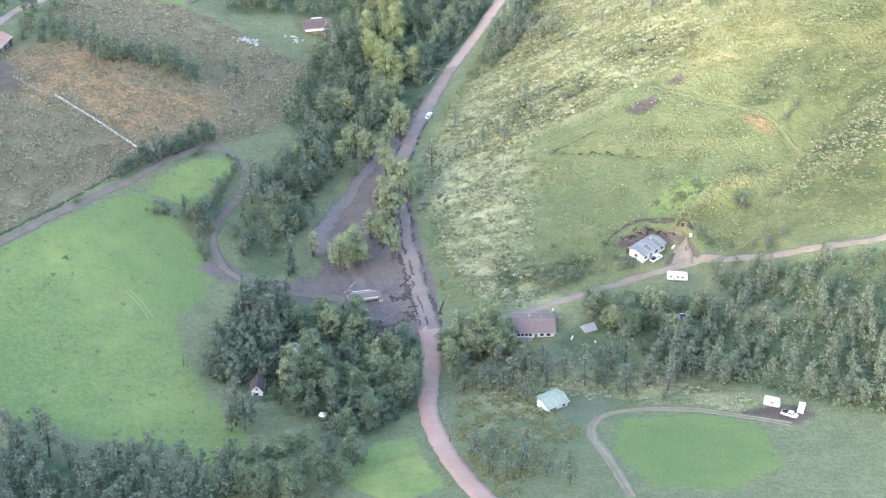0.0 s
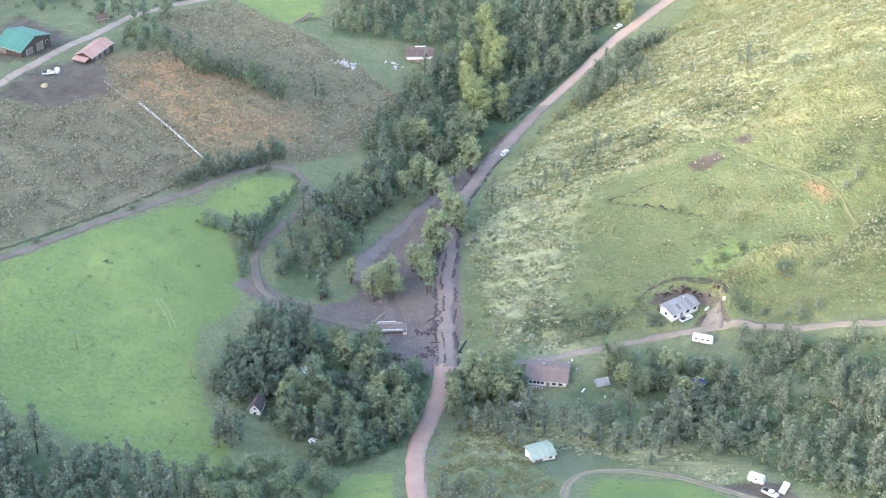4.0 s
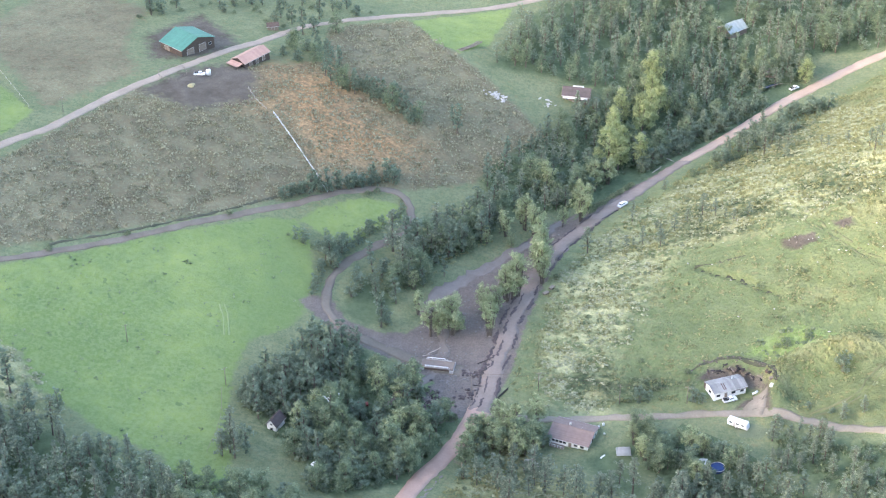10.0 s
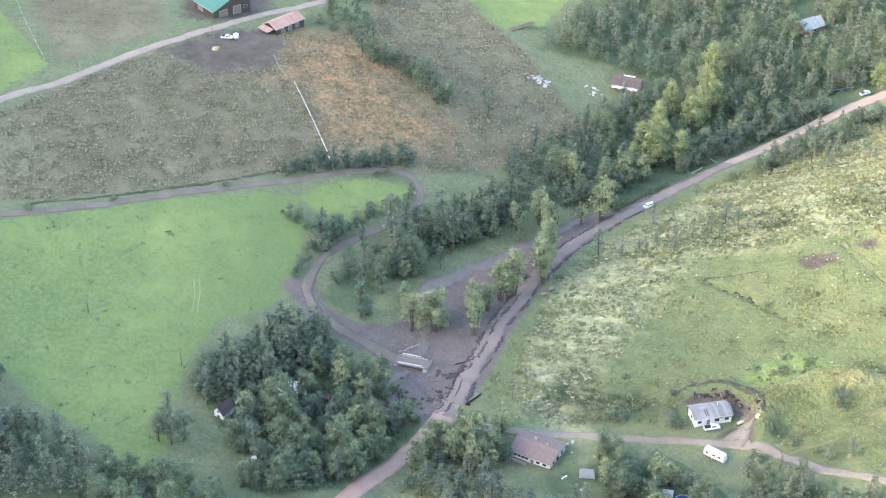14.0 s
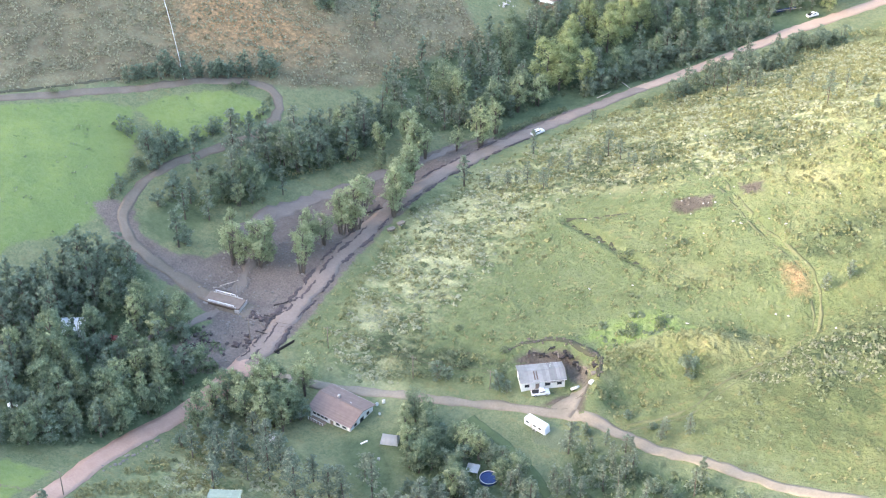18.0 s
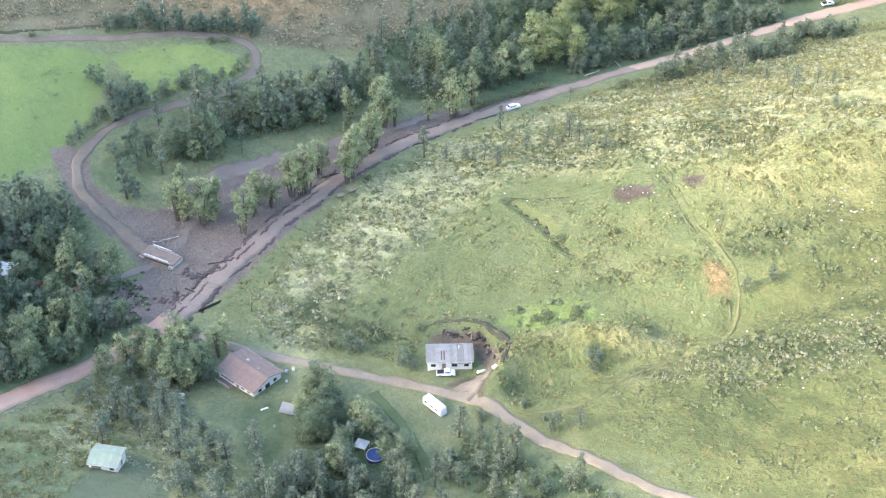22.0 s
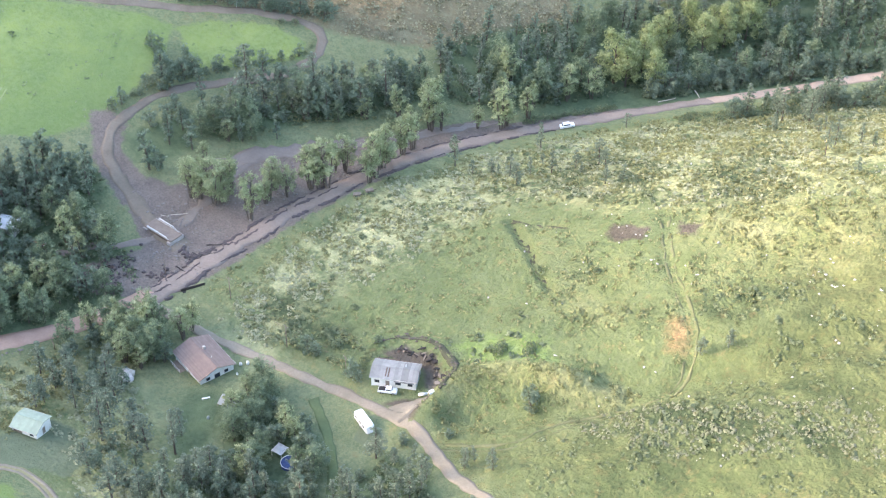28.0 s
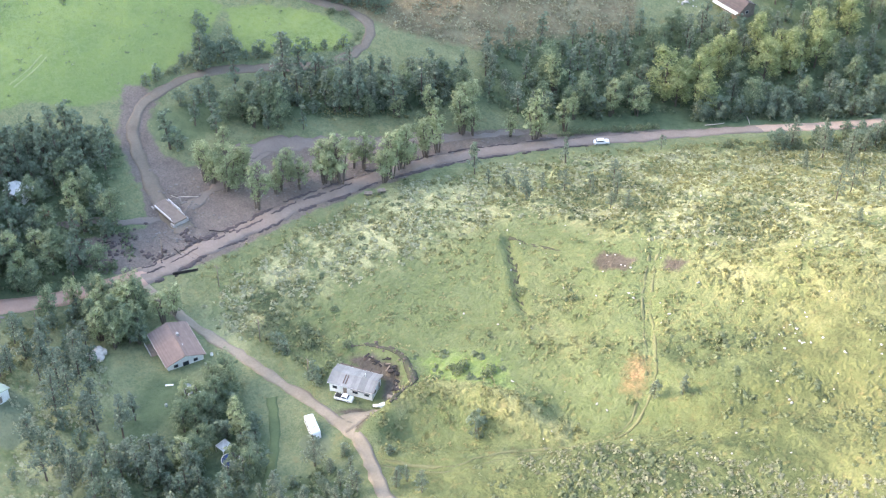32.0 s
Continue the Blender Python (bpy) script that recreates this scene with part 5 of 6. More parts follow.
def gable(name, x, y, turn, l, w, eave, ridge, wall, roof, label, cat="house", z=None, windows=(), over=0.45, base=1.6):
    """A gabled building: four walls with thickness, two roof slopes, ridge cap, fascia, windows and doors.
    windows: rows of (side, place along it, sill height, width, height, kind), side 0 to 3 from the front round to the left."""
    ob = thing(name, x, y, turn, label, cat, z=z)
    t = 0.18
    for s, nm in ((-1, "front"), (1, "back")):
        block("wall", ob, wall, (l, t, eave + base), (0, s * (w / 2 - t / 2), (eave - base) / 2), bevel=0)
    for s in (-1, 1):
        bm = bmesh.new()
        pts = [(-w / 2 + t, -base), (w / 2 - t, -base), (w / 2 - t, eave), (0, ridge - 0.05), (-w / 2 + t, eave)]
        a = [bm.verts.new((s * l / 2, py, pz)) for py, pz in pts]
        b = [bm.verts.new((s * (l / 2 - t), py, pz)) for py, pz in pts]
        bm.faces.new(a)
        bm.faces.new(b[::-1])
        for k in range(5):
            bm.faces.new((a[k], b[k], b[(k + 1) % 5], a[(k + 1) % 5]))
        part("wall", mesh_of("wall", bm, wall), ob)
    slope = (ridge - eave) / (w / 2)
    for s in (-1, 1):
        bm = bmesh.new()
        q = [(-l / 2 - over, 0.0, ridge + 0.03), (l / 2 + over, 0.0, ridge + 0.03), (l / 2 + over, s * (w / 2 + over), eave - slope * over + 0.03), (-l / 2 - over, s * (w / 2 + over), eave - slope * over + 0.03)]
        vs = [bm.verts.new(p) for p in q] + [bm.verts.new((p[0], p[1], p[2] + 0.14)) for p in q]
        for f in ((0, 1, 2, 3), (7, 6, 5, 4), (0, 4, 5, 1), (1, 5, 6, 2), (2, 6, 7, 3), (3, 7, 4, 0)):
            bm.faces.new([vs[i] for i in f])
        part("roof", mesh_of("roof", bm, roof), ob)
        block("fascia", ob, M_TRIM, (l + 2 * over, 0.05, 0.2), (0, s * (w / 2 + over + 0.03), eave - slope * over + 0.06), bevel=0)
    block("ridge_cap", ob, roof, (l + 2 * over, 0.34, 0.07), (0, 0, ridge + 0.19), bevel=0.02)
    for side, at, sill, ww, wh, kind in windows:
        cx, cy, face = ((at, -w / 2 - 0.03, 0), (l / 2 + 0.03, at, 90), (at, w / 2 + 0.03, 180), (-l / 2 - 0.03, at, -90))[side]
        opening(kind, ob, cx, cy, sill + wh / 2, ww, wh, face)
    return ob


# ---- buildings ----
house = gable("white_house", 94.6, 11.7, 43.5, 11.8, 6.2, 3.1, 3.98, M_WHITE, M_GREYROOF, "white single-storey house with a patched grey metal roof", z=12.4,
              windows=[(0, -4.4, 1.1, 1.2, 1.0, "window"), (0, -1.6, 0.2, 0.95, 2.0, "door"), (0, 1.2, 1.1, 1.4, 1.0, "window"), (0, 4.4, 1.1, 1.2, 1.0, "window"), (1, -1.2, 1.1, 1.0, 1.0, "window"), (1, 1.6, 0.2, 0.9, 2.0, "door"), (3, 0, 1.1, 1.2, 1.0, "window")])
for px in (-2.2, -1.5):
    block("roof_panel", house, M_STEEL, (0.34, 2.7, 0.05), (px, -1.6, 3.75), (15.9, 0, 0), label="dark rusted roof sheet")
block("porch_roof", house, M_GREYROOF, (5.4, 0.7, 0.1), (2.9, -3.5, 2.75), (8, 0, 0), label="narrow porch roof over the wall")
block("lean_to", house, M_BARNWALL, (11.0, 1.5, 2.2), (-0.3, 3.9, 1.1), label="dark boarded lean-to")
block("lean_to_roof", house, M_STEEL, (11.4, 2.0, 0.1), (-0.3, 4.0, 2.3), (-8, 0, 0), label="rusted lean-to roof")
for k, px in enumerate((-5.4, -3.0, 0.2, 2.6, 5.2)):
    block("rafter", house, M_DARKWOOD, (0.14, 2.4, 0.14), (px, 4.2, 2.55 + 0.05 * (k % 2)), (-8, 0, 0))
block("step", house, M_CONCRETE, (1.6, 0.5, 0.18), (-1.6, -3.6, 0.09))
block("step", house, M_CONCRETE, (1.6, 0.6, 0.36), (-1.6, -3.42, 0.18))
rod("flue", house, M_RAIL, (2.5, 1.0, 3.7), (2.5, 1.0, 4.9), 0.1)

brown = gable("brown_house", 53.3, -22.8, 1, 13.4, 10.2, 2.7, 4.4, M_WHITE, M_BROWNROOF, "single-storey house with white walls and a brown shingle roof", over=0.6,
              windows=[(0, -5.2 + 1.3 * k, 1.0, 0.95, 1.1, "window") for k in range(4)] + [(0, 0.6, 0.1, 0.95, 2.0, "door"), (0, 2.6, 1.0, 1.2, 1.1, "window"), (0, 4.8, 1.0, 1.2, 1.1, "window")]
              + [(1, -2.8, 1.0, 1.1, 1.1, "window"), (1, 0.0, 0.1, 1.6, 2.0, "window"), (1, 2.8, 1.0, 1.1, 1.1, "window"), (3, -2.4, 1.0, 1.1, 1.1, "window"), (3, 2.4, 1.0, 1.1, 1.1, "window")])
block("chimney", brown, M_CONCRETE, (0.7, 0.7, 1.4), (-1.5, 1.1, 4.4), bevel=0.03)
rod("vent_pipe", brown, M_RAIL, (2.6, 0.9, 3.9), (2.6, 0.9, 4.7), 0.07)
block("deck", brown, M_WOOD, (5.0, 2.0, 0.14), (-3.4, -6.2, 0.25), label="weathered wooden deck")
for k in range(6):
    block("railing_post", brown, M_WHITE, (0.08, 0.08, 1.0), (-5.8 + 0.96 * k, -7.15, 0.8), bevel=0)
block("railing", brown, M_WHITE, (5.0, 0.07, 0.07), (-3.4, -7.15, 1.3), bevel=0)

gable("shed", 56.8, -73.6, 32, 7.2, 6.2, 2.7, 3.7, M_WHITE, M_PALEGREEN, "white metal shed with a pale green roof", "shed", windows=[(0, -1.8, 0.0, 2.4, 2.5, "door"), (0, 2.2, 1.2, 1.0, 0.8, "window"), (1, 0, 0.0, 1.0, 2.0, "door")])
gable("cottage", -35.6, -64.6, 90, 5.4, 3.5, 2.4, 4.5, M_WHITE, M_DARKROOF, "small white cottage with a steep dark roof", "house", windows=[(3, 0, 0.3, 0.9, 1.0, "window"), (3, 0.0, 2.35, 0.6, 0.7, "window"), (0, 0, 1.0, 1.0, 1.0, "window")])
barn = gable("barn", -196.5, 143, -18, 14.8, 19, 4.3, 7.6, M_BARNWALL, M_GREENROOF, "dark boarded barn with a bright green metal roof", "barn", windows=[(0, -3, 0.0, 3.0, 3.2, "door"), (1, -4.5, 0.0, 3.8, 3.6, "door"), (1, 2.5, 0.0, 3.8, 3.6, "door"), (1, 7.0, 1.4, 1.4, 1.2, "window")])
stable = gable("stable", -164.8, 145, 75, 15.5, 8.0, 2.9, 4.6, M_BARNWALL, M_SALMON, "low dark stable with a salmon-red roof", "barn", windows=[(0, -4, 0.0, 1.6, 2.1, "door"), (0, 0, 0.0, 1.6, 2.1, "door"), (0, 4, 0.0, 1.6, 2.1, "door"), (3, 0, 0.0, 1.6, 2.1, "door")])
block("porch_roof", stable, M_SALMON, (3.6, 7.0, 0.1), (-10.0, 0.2, 2.65), (0, -6, 0), label="lower lean-to roof at the end of the stable")
for sy in (-3.0, 3.4):
    block("porch_post", stable, M_WOOD, (0.16, 0.16, 3.4), (-11.4, sy, 0.8))
far_house = gable("old_house", -37, 222.5, 12, 12.5, 8.0, 3.2, 5.6, M_WOOD, M_DARKROOF, "old two-tone house with a dark roof among trees", windows=[(0, -4, 1.0, 1.2, 1.2, "window"), (0, -1, 0.2, 1.0, 2.1, "door"), (0, 2, 1.0, 1.2, 1.2, "window"), (0, 4.6, 1.0, 1.2, 1.2, "window"), (1, 0, 1.0, 1.2, 1.2, "window")])
block("porch", far_house, M_WHITE, (11.5, 1.6, 0.16), (0, -4.9, 2.5), label="white porch roof")
block("dormer", far_house, M_WHITE, (5.0, 0.5, 0.7), (0.5, 1.4, 5.3), label="white dormer front")
gable("log_cabin", 9, 322, 62, 12, 9, 3.0, 5.6, M_WOOD, M_BLUEROOF, "wooden cabin with a steep grey-green metal roof", windows=[(0, 0, 1.0, 1.2, 1.2, "window"), (1, 0, 0.2, 1.0, 2.0, "door")])
gable("hay_shed", -177, 186, 35, 5, 3.5, 2.4, 3.4, M_WOOD, M_STEEL, "small rusty-roofed wooden hay shed by the farm road", "shed", windows=[(0, 0, 0.0, 1.2, 1.9, "door")])
gable("white_shed", -27.5, -42.5, 35, 6.6, 5.0, 2.4, 3.5, M_WHITE, M_WHITEMETAL, "small white-roofed shed in a clearing", "shed", windows=[(0, 0, 0.0, 1.4, 2.0, "door")])
gable("cabin", 36, 292, 15, 7, 5, 2.4, 3.8, M_WOOD, M_GREYROOF, "small cabin beside the creek under trees", "house", windows=[(0, 0, 0.2, 0.9, 2.0, "door")])


# ---- vehicles ----
def wheels(ob, xs, half, r):
    for wx in xs:
        for s in (-1, 1):
            w = rod("wheel", ob, M_TYRE, (wx, s * (half - 0.22), r), (wx, s * half, r), r, n=14)
            rod("rim", w, M_RAIL, (wx, s * half, r), (wx, s * (half + 0.02), r), r * 0.55, n=10)


def car(name, x, y, turn, paint, label, cat, pickup=False):
    ob = thing(name, x, y, turn, label, cat, lift=0.14 if abs(x) < 60 and y > 20 else 0.0)
    bm = bmesh.new()
    solid(bm, (4.9, 1.85, 0.72), (0, 0, 0.75), (0, 0, 0), 0.14)
    part("body", mesh_of("body", bm, paint, False), ob)
    cx, cl = (0.35, 1.9) if pickup else (-0.35, 3.0)
    bm = bmesh.new()
    made = bmesh.ops.create_cube(bm, size=1.0, matrix=pose(cx, 0, 1.42) @ Matrix.Diagonal((cl, 1.66, 0.68, 1)))["verts"]
    for v in made:
        if v.co.z > 1.4:
            v.co.x = cx + (v.co.x - cx) * 0.76
            v.co.y *= 0.86
    bmesh.ops.bevel(bm, geom=list(bm.edges), offset=0.09, segments=2, affect="EDGES")
    part("cab", mesh_of("cab", bm, paint), ob)
    for s in (-1, 1):
        block("side_window", ob, M_GLASS, (cl * 0.74, 0.05, 0.36), (cx, s * 0.775, 1.46), (s * 10, 0, 0), 0.01)
    block("windscreen", ob, M_GLASS, (0.05, 1.35, 0.44), (cx + cl * 0.455, 0, 1.42), (0, -19, 0), 0.01)
    block("rear_window", ob, M_GLASS, (0.05, 1.3, 0.38), (cx - cl * 0.455, 0, 1.44), (0, 19, 0), 0.01)
    if pickup:
        block("cargo_bed", ob, M_TYRE, (1.7, 1.5, 0.06), (-1.45, 0, 1.13), bevel=0.01)
    for s in (-1, 1):
        block("headlight", ob, M_WHITEMETAL, (0.06, 0.34, 0.16), (2.44, s * 0.66, 0.86))
        block("tail_light", ob, M_REDPAINT, (0.06, 0.22, 0.24), (-2.44, s * 0.76, 0.9))
    block("bumper", ob, M_RAIL, (0.14, 1.8, 0.2), (2.48, 0, 0.5))
    block("bumper", ob, M_RAIL, (0.14, 1.8, 0.2), (-2.48, 0, 0.5))
    wheels(ob, (-1.5, 1.55), 0.93, 0.36)
    return ob


car("car", 16.2, 134.0, 70, M_WHITEMETAL, "white car stopped on the muddy road", "car")
car("pickup_truck", 51.5, 282, 58, M_WHITEMETAL, "white pickup truck on the gravel road", "truck", True)
car("pickup_truck", 97.3, 7.2, 43.5, M_WHITEMETAL, "white pickup truck parked against the white house", "truck", True)
car("pickup_truck", -175.5, 119, 20, M_WHITEMETAL, "white pickup truck parked by the corral", "truck", True)
car("car", -17.5, -38.5, 40, M_REDPAINT, "dark red car parked in a clearing", "car")
car("pickup_truck", 125.5, -93.5, -30, M_WHITEMETAL, "white pickup truck parked beside the loop drive", "truck", True)


def trailer(name, x, y, turn, l, label, tall=2.3):
    ob = thing(name, x, y, turn, label, "trailer")
    bm = bmesh.new()
    made = bmesh.ops.create_cube(bm, size=1.0, matrix=pose(0, 0, 0.5 + tall / 2) @ Matrix.Diagonal((l, 2.4, tall, 1)))["verts"]
    for v in made:
        if v.co.x > 0 and v.co.z > 1.5:
            v.co.x -= 0.5
    bmesh.ops.bevel(bm, geom=list(bm.edges), offset=0.22, segments=3, affect="EDGES")
    part("body", mesh_of("body", bm, M_WHITEMETAL), ob)
    for s in (-1, 1):
        for px in (-2.3, 0.0, 1.7):
            if abs(px) < l / 2 - 0.8:
                block("window", ob, M_GLASS, (0.95, 0.05, 0.55), (px, s * 1.2, 1.95), bevel=0.01)
    block("door", ob, M_TRIM, (0.7, 0.05, 1.75), (-1.1, -1.21, 1.5), bevel=0.01)
    block("stripe", ob, M_TRIM, (l - 0.7, 0.02, 0.16), (0, -1.205, 1.3), bevel=0)
    block("roof_vent", ob, M_TRIM, (0.6, 0.6, 0.16), (-0.6, 0, tall + 0.57))
    block("air_conditioner", ob, M_TRIM, (0.9, 0.75, 0.28), (0.9, 0, tall + 0.62), bevel=0.06)
    rod("drawbar", ob, M_STEEL, (l / 2 - 0.1, 0, 0.5), (l / 2 + 1.1, 0, 0.45), 0.06)
    wheels(ob, (-0.5, 0.35), 1.16, 0.36)
    return ob


trailer("travel_trailer", 103.6, -4.2, -6, 7.2, "white travel trailer parked on grass below the drive")
trailer("box_trailer", 121.8, -86, -18, 5.0, "white box trailer by the loop drive", 2.1)
for tx, ty, a, lab in ((13.9, 52.6, 62, "muddy brown utility trailer swept against the road bank"), (14.8, 56.6, 74, "muddy brown utility trailer swept against the road bank")):
    ob = thing("utility_trailer", tx, ty, a, lab, "trailer")
    block("body", ob, M_WOOD, (2.4, 1.3, 0.7), (0, 0, 0.7), (3, 0, 0), 0.06)
    block("drawbar", ob, M_STEEL, (1.2, 0.12, 0.12), (1.7, 0, 0.5))
    wheels(ob, (-0.3,), 0.78, 0.3)
ob = thing("flatbed_trailer", 129.5, -90.5, 70, "low white flatbed trailer beside the loop drive", "trailer")
block("bed", ob, M_WHITEMETAL, (4.4, 1.9, 0.2), (0, 0, 0.7))
block("headboard", ob, M_WHITEMETAL, (0.1, 1.9, 0.7), (2.1, 0, 1.1))
wheels(ob, (-0.4,), 1.0, 0.33)

# ---- the bridge and the flood ----
zb = max(h1(2, -2), h1(-13, -6)) + 0.35
bridge = thing("bridge", -4.6, -4.2, 14, "low concrete bridge with white guard rails, mud-covered", "bridge", z=zb)
block("deck", bridge, M_DECK, (11.5, 4.6, 0.5), (0, 0, -0.1), bevel=0.05)
for s in (-1, 1):
    block("kerb", bridge, M_CONCRETE, (9.4, 0.3, 0.3), (0, s * 2.25, 0.28))
    rail = block("guard_rail", bridge, M_WHITEMETAL, (8.4 if s < 0 else 6.4, 0.12, 0.32), (0 if s < 0 else -1.0, s * 2.36, 0.95), bevel=0.03)
    for k in range(6):
        block("rail_post", bridge, M_RAIL, (0.12, 0.12, 0.9), (-3.9 + 1.56 * k - (0.9 if s > 0 and k > 4 else 0), s * 2.28, 0.55), bevel=0)
    block("girder", bridge, M_STEEL, (9.6, 0.3, 0.7), (0, s * 1.9, -0.68))
for s in (-1, 1):
    block("abutment", bridge, M_CONCRETE, (1.4, 5.6, 2.2), (s * 5.2, 0, -1.4))
strip("water", [(-24, 40), (-19, 30), (-12, 16), (-6, 4), (-4, -6), (-6, -16), (-10, -26), (-12, -40)], lambda t: 3.4 - 1.4 * t, 0.08, M_WATER, "silty brown-grey creek water under the bridge", 41, wobble=1.0, across=5)
strip("water", [(-23, 24), (-22, 40), (-15, 64), (-8, 89), (-4, 108), (0, 120)], lambda t: 7.0 - 5.0 * t, 0.10, M_WATER, "shallow silty flood water in the creek bed", 42, wobble=1.2, across=6)
culvert = thing("culvert", 21.4, -9, 78, "dark culvert headwall at the road edge", "culvert")
block("headwall", culvert, M_DARKWOOD, (7.0, 0.35, 1.1), (0, -0.6, 0.0), bevel=0.05)
# solid black block stands in for the shade inside the pipe
bm = bmesh.new()
solid(bm, (6.4, 0.9, 0.7), (0, -1.15, -0.35))
part("opening", mesh_of("opening", bm, M_TYRE), culvert, "black block painted as the shade of the pipe mouth")
block("rail", culvert, M_DARKWOOD, (7.4, 0.16, 0.3), (0, -0.65, 0.75))


def lump(r, size, squash=0.6):
    bm = bmesh.new()
    bmesh.ops.create_icosphere(bm, subdivisions=2, radius=1.0)
    k = [r.uniform(0, 6) for _ in range(6)]
    for v in bm.verts:
        d = 1 + 0.22 * math.sin(3 * v.co.x + k[0]) + 0.18 * math.sin(4 * v.co.y + k[1]) + 0.15 * math.sin(5 * v.co.z + k[2])
        v.co = Vector((v.co.x * d * size, v.co.y * d * size * r.uniform(0.98, 1.02), v.co.z * d * size * squash))
    return bm


def rubble(name, label, spots, size, material, seed, squash=0.6):
    """Loose clods or stones, too many to count, in one mesh."""
    r = random.Random(seed)
    kinds = []
    for _ in range(5):
        b = lump(r, 1.0, squash)
        b.verts.index_update()
        kinds.append((np.array([v.co[:] for v in b.verts]), [[v.index for v in f.verts] for f in b.faces]))
        b.free()
    vs, fs, o = [], [], 0
    xy = np.array(spots)
    zs = height(xy[:, 0], xy[:, 1])
    for (x, y), z in zip(spots, zs):
        v, f = r.choice(kinds)
        s, a = size * r.uniform(0.35, 1.3), r.uniform(0, 6.283)
        st = r.uniform(0.8, 1.8)
        c, q = math.cos(a) * s, math.sin(a) * s
        vs.append(np.c_[v[:, 0] * c * st - v[:, 1] * q + x, v[:, 0] * q * st + v[:, 1] * c + y, v[:, 2] * s + z + 0.12 * s + 0.1])
        fs.extend([[i + o for i in p] for p in f])
        o += len(v)
    return tagged(new(name, mesh_from(name, np.concatenate(vs), fs, material, True)), label, "rubble", kind="stuff")


rb = random.Random(9)


def ridge_line(shift, y_top, seed, m, label):
    """Mud pushed up in broken, lumpy ridges beside the road."""
    r = random.Random(seed)
    pts = [p for p in smooth_line(ROAD_M, 1.0) if p.y < y_top]
    k = 2
    while k < len(pts) - 8:
        n = r.randint(4, 13)
        seg = pts[k:k + n]
        if len(seg) > 3:
            line = []
            for j, p in enumerate(seg):
                d = pts[min(k + j + 1, len(pts) - 1)] - pts[k + j - 1]
                side = Vector((d.y, -d.x, 0)).normalized()
                line.append(tuple((p + side * (shift + 0.5 * math.sin((k + j) * 0.21) + r.gauss(0, 0.18)))[:2]))
            w = r.uniform(0.5, 1.3)
            v, f = ribbon(line, lambda t: w * (0.35 + math.sin(3.0 * t + 0.1)), 0.05, k, 0.25, 0.42, 5)
            tagged(new("mud_ridge", mesh_from("mud_ridge", v, f, m, True)), label, "mud", "mud ridges by the road")
        k += n + r.randint(0, 5)


ridge_line(-3.4, 125, 1, M_MUDCLOD, "dark wet mud ridge pushed up along the road edge")
ridge_line(3.5, 135, 2, M_MUDCLOD, "dark wet mud ridge pushed up along the road edge")
ridge_line(-0.9, 60, 3, M_MUDCLOD, "dark wet mud ridge between wheel ruts")
spots = [(rb.gauss(-9, 3), rb.gauss(2, 3.5)) for _ in range(90)] + [(rb.gauss(5, 5), rb.gauss(-6, 6)) for _ in range(110)] + [(rb.gauss(-10, 6), rb.gauss(25, 12)) for _ in range(120)] + [(rb.gauss(2, 4), rb.gauss(70, 30)) for _ in range(120)]
spots = [p for p in spots if inside(MUD, np.array([p[0]]), np.array([p[1]]), 1)[0] > 0.5]
rubble("flood_stones", "small stones and clods strewn on the mud", spots, 0.28, M_ROCK, 2)
rubble("flood_debris", "dark clumps of flood debris on the mud", [(rb.gauss(8, 2.2), rb.gauss(-3, 1.2)) for _ in range(26)] + [(rb.gauss(10.5, 0.5), rb.gauss(4, 3.0)) for _ in range(30)] + [(rb.gauss(2, 3), rb.gauss(-22, 4)) for _ in range(50)] + [(rb.gauss(12, 1.5), rb.gauss(-13, 2)) for _ in range(20)], 0.55, M_MUDCLOD, 3, 0.55)
rubble("bank_stones", "stones and clods of a raw bank behind the house", [(x + rb.gauss(0, 0.6), y + rb.gauss(0, 0.6)) for x, y in [tuple(p[:2]) for p in smooth_line(BANK, 0.5)] if rb.random() < 0.9], 0.27, M_EARTH, 4)
rubble("hill_stones", "pale stones scattered over the hillside", [(rb.uniform(60, 190), rb.uniform(40, 190)) for _ in range(150)] + [(rb.gauss(160, 5), rb.gauss(100, 3)) for _ in range(14)] + [(rb.gauss(100, 3), rb.gauss(86, 2)) for _ in range(8)], 0.22, M_PALEROCK, 5)
rubble("road_boulders", "pale boulders lining the road shoulder", [(23.5 + rb.gauss(0, 0.6), -62 - 1.3 * k) for k in range(16)], 0.4, M_ROCK, 6)
rubble("junk_heap", "pale heap of scrap and boards by the meadow fence", [(-65 + rb.gauss(0, 2.4), 193 + rb.gauss(0, 2.0)) for _ in range(40)] + [(-45 + rb.gauss(0, 2), 208 + rb.gauss(0, 2)) for _ in range(14)], 0.6, M_PALEROCK, 7)


def log(x, y, turn, l, r, material, label, tilt=0.0):
    ob = thing("log", x, y, turn, label, "log")
    v, f = [], []
    pts = [Vector((-l / 2 + l * k / 4, 0.06 * l * math.sin(k * 1.7) * 0.3, r * 0.9 + tilt * k / 4)) for k in range(5)]
    for k, (a, b) in enumerate(zip(pts, pts[1:])):
        tube(v, f, a, b, r * (1 - 0.1 * k), r * (0.9 - 0.1 * k), 7)
    part("trunk", mesh_from("trunk", v, f, material, True), ob)
    for k in (1, 3):
        rod("branch_stub", ob, material, pts[k], pts[k] + Vector((0.3, 0.5 * (-1) ** k, 0.7)), r * 0.35, r * 0.1)
    return ob


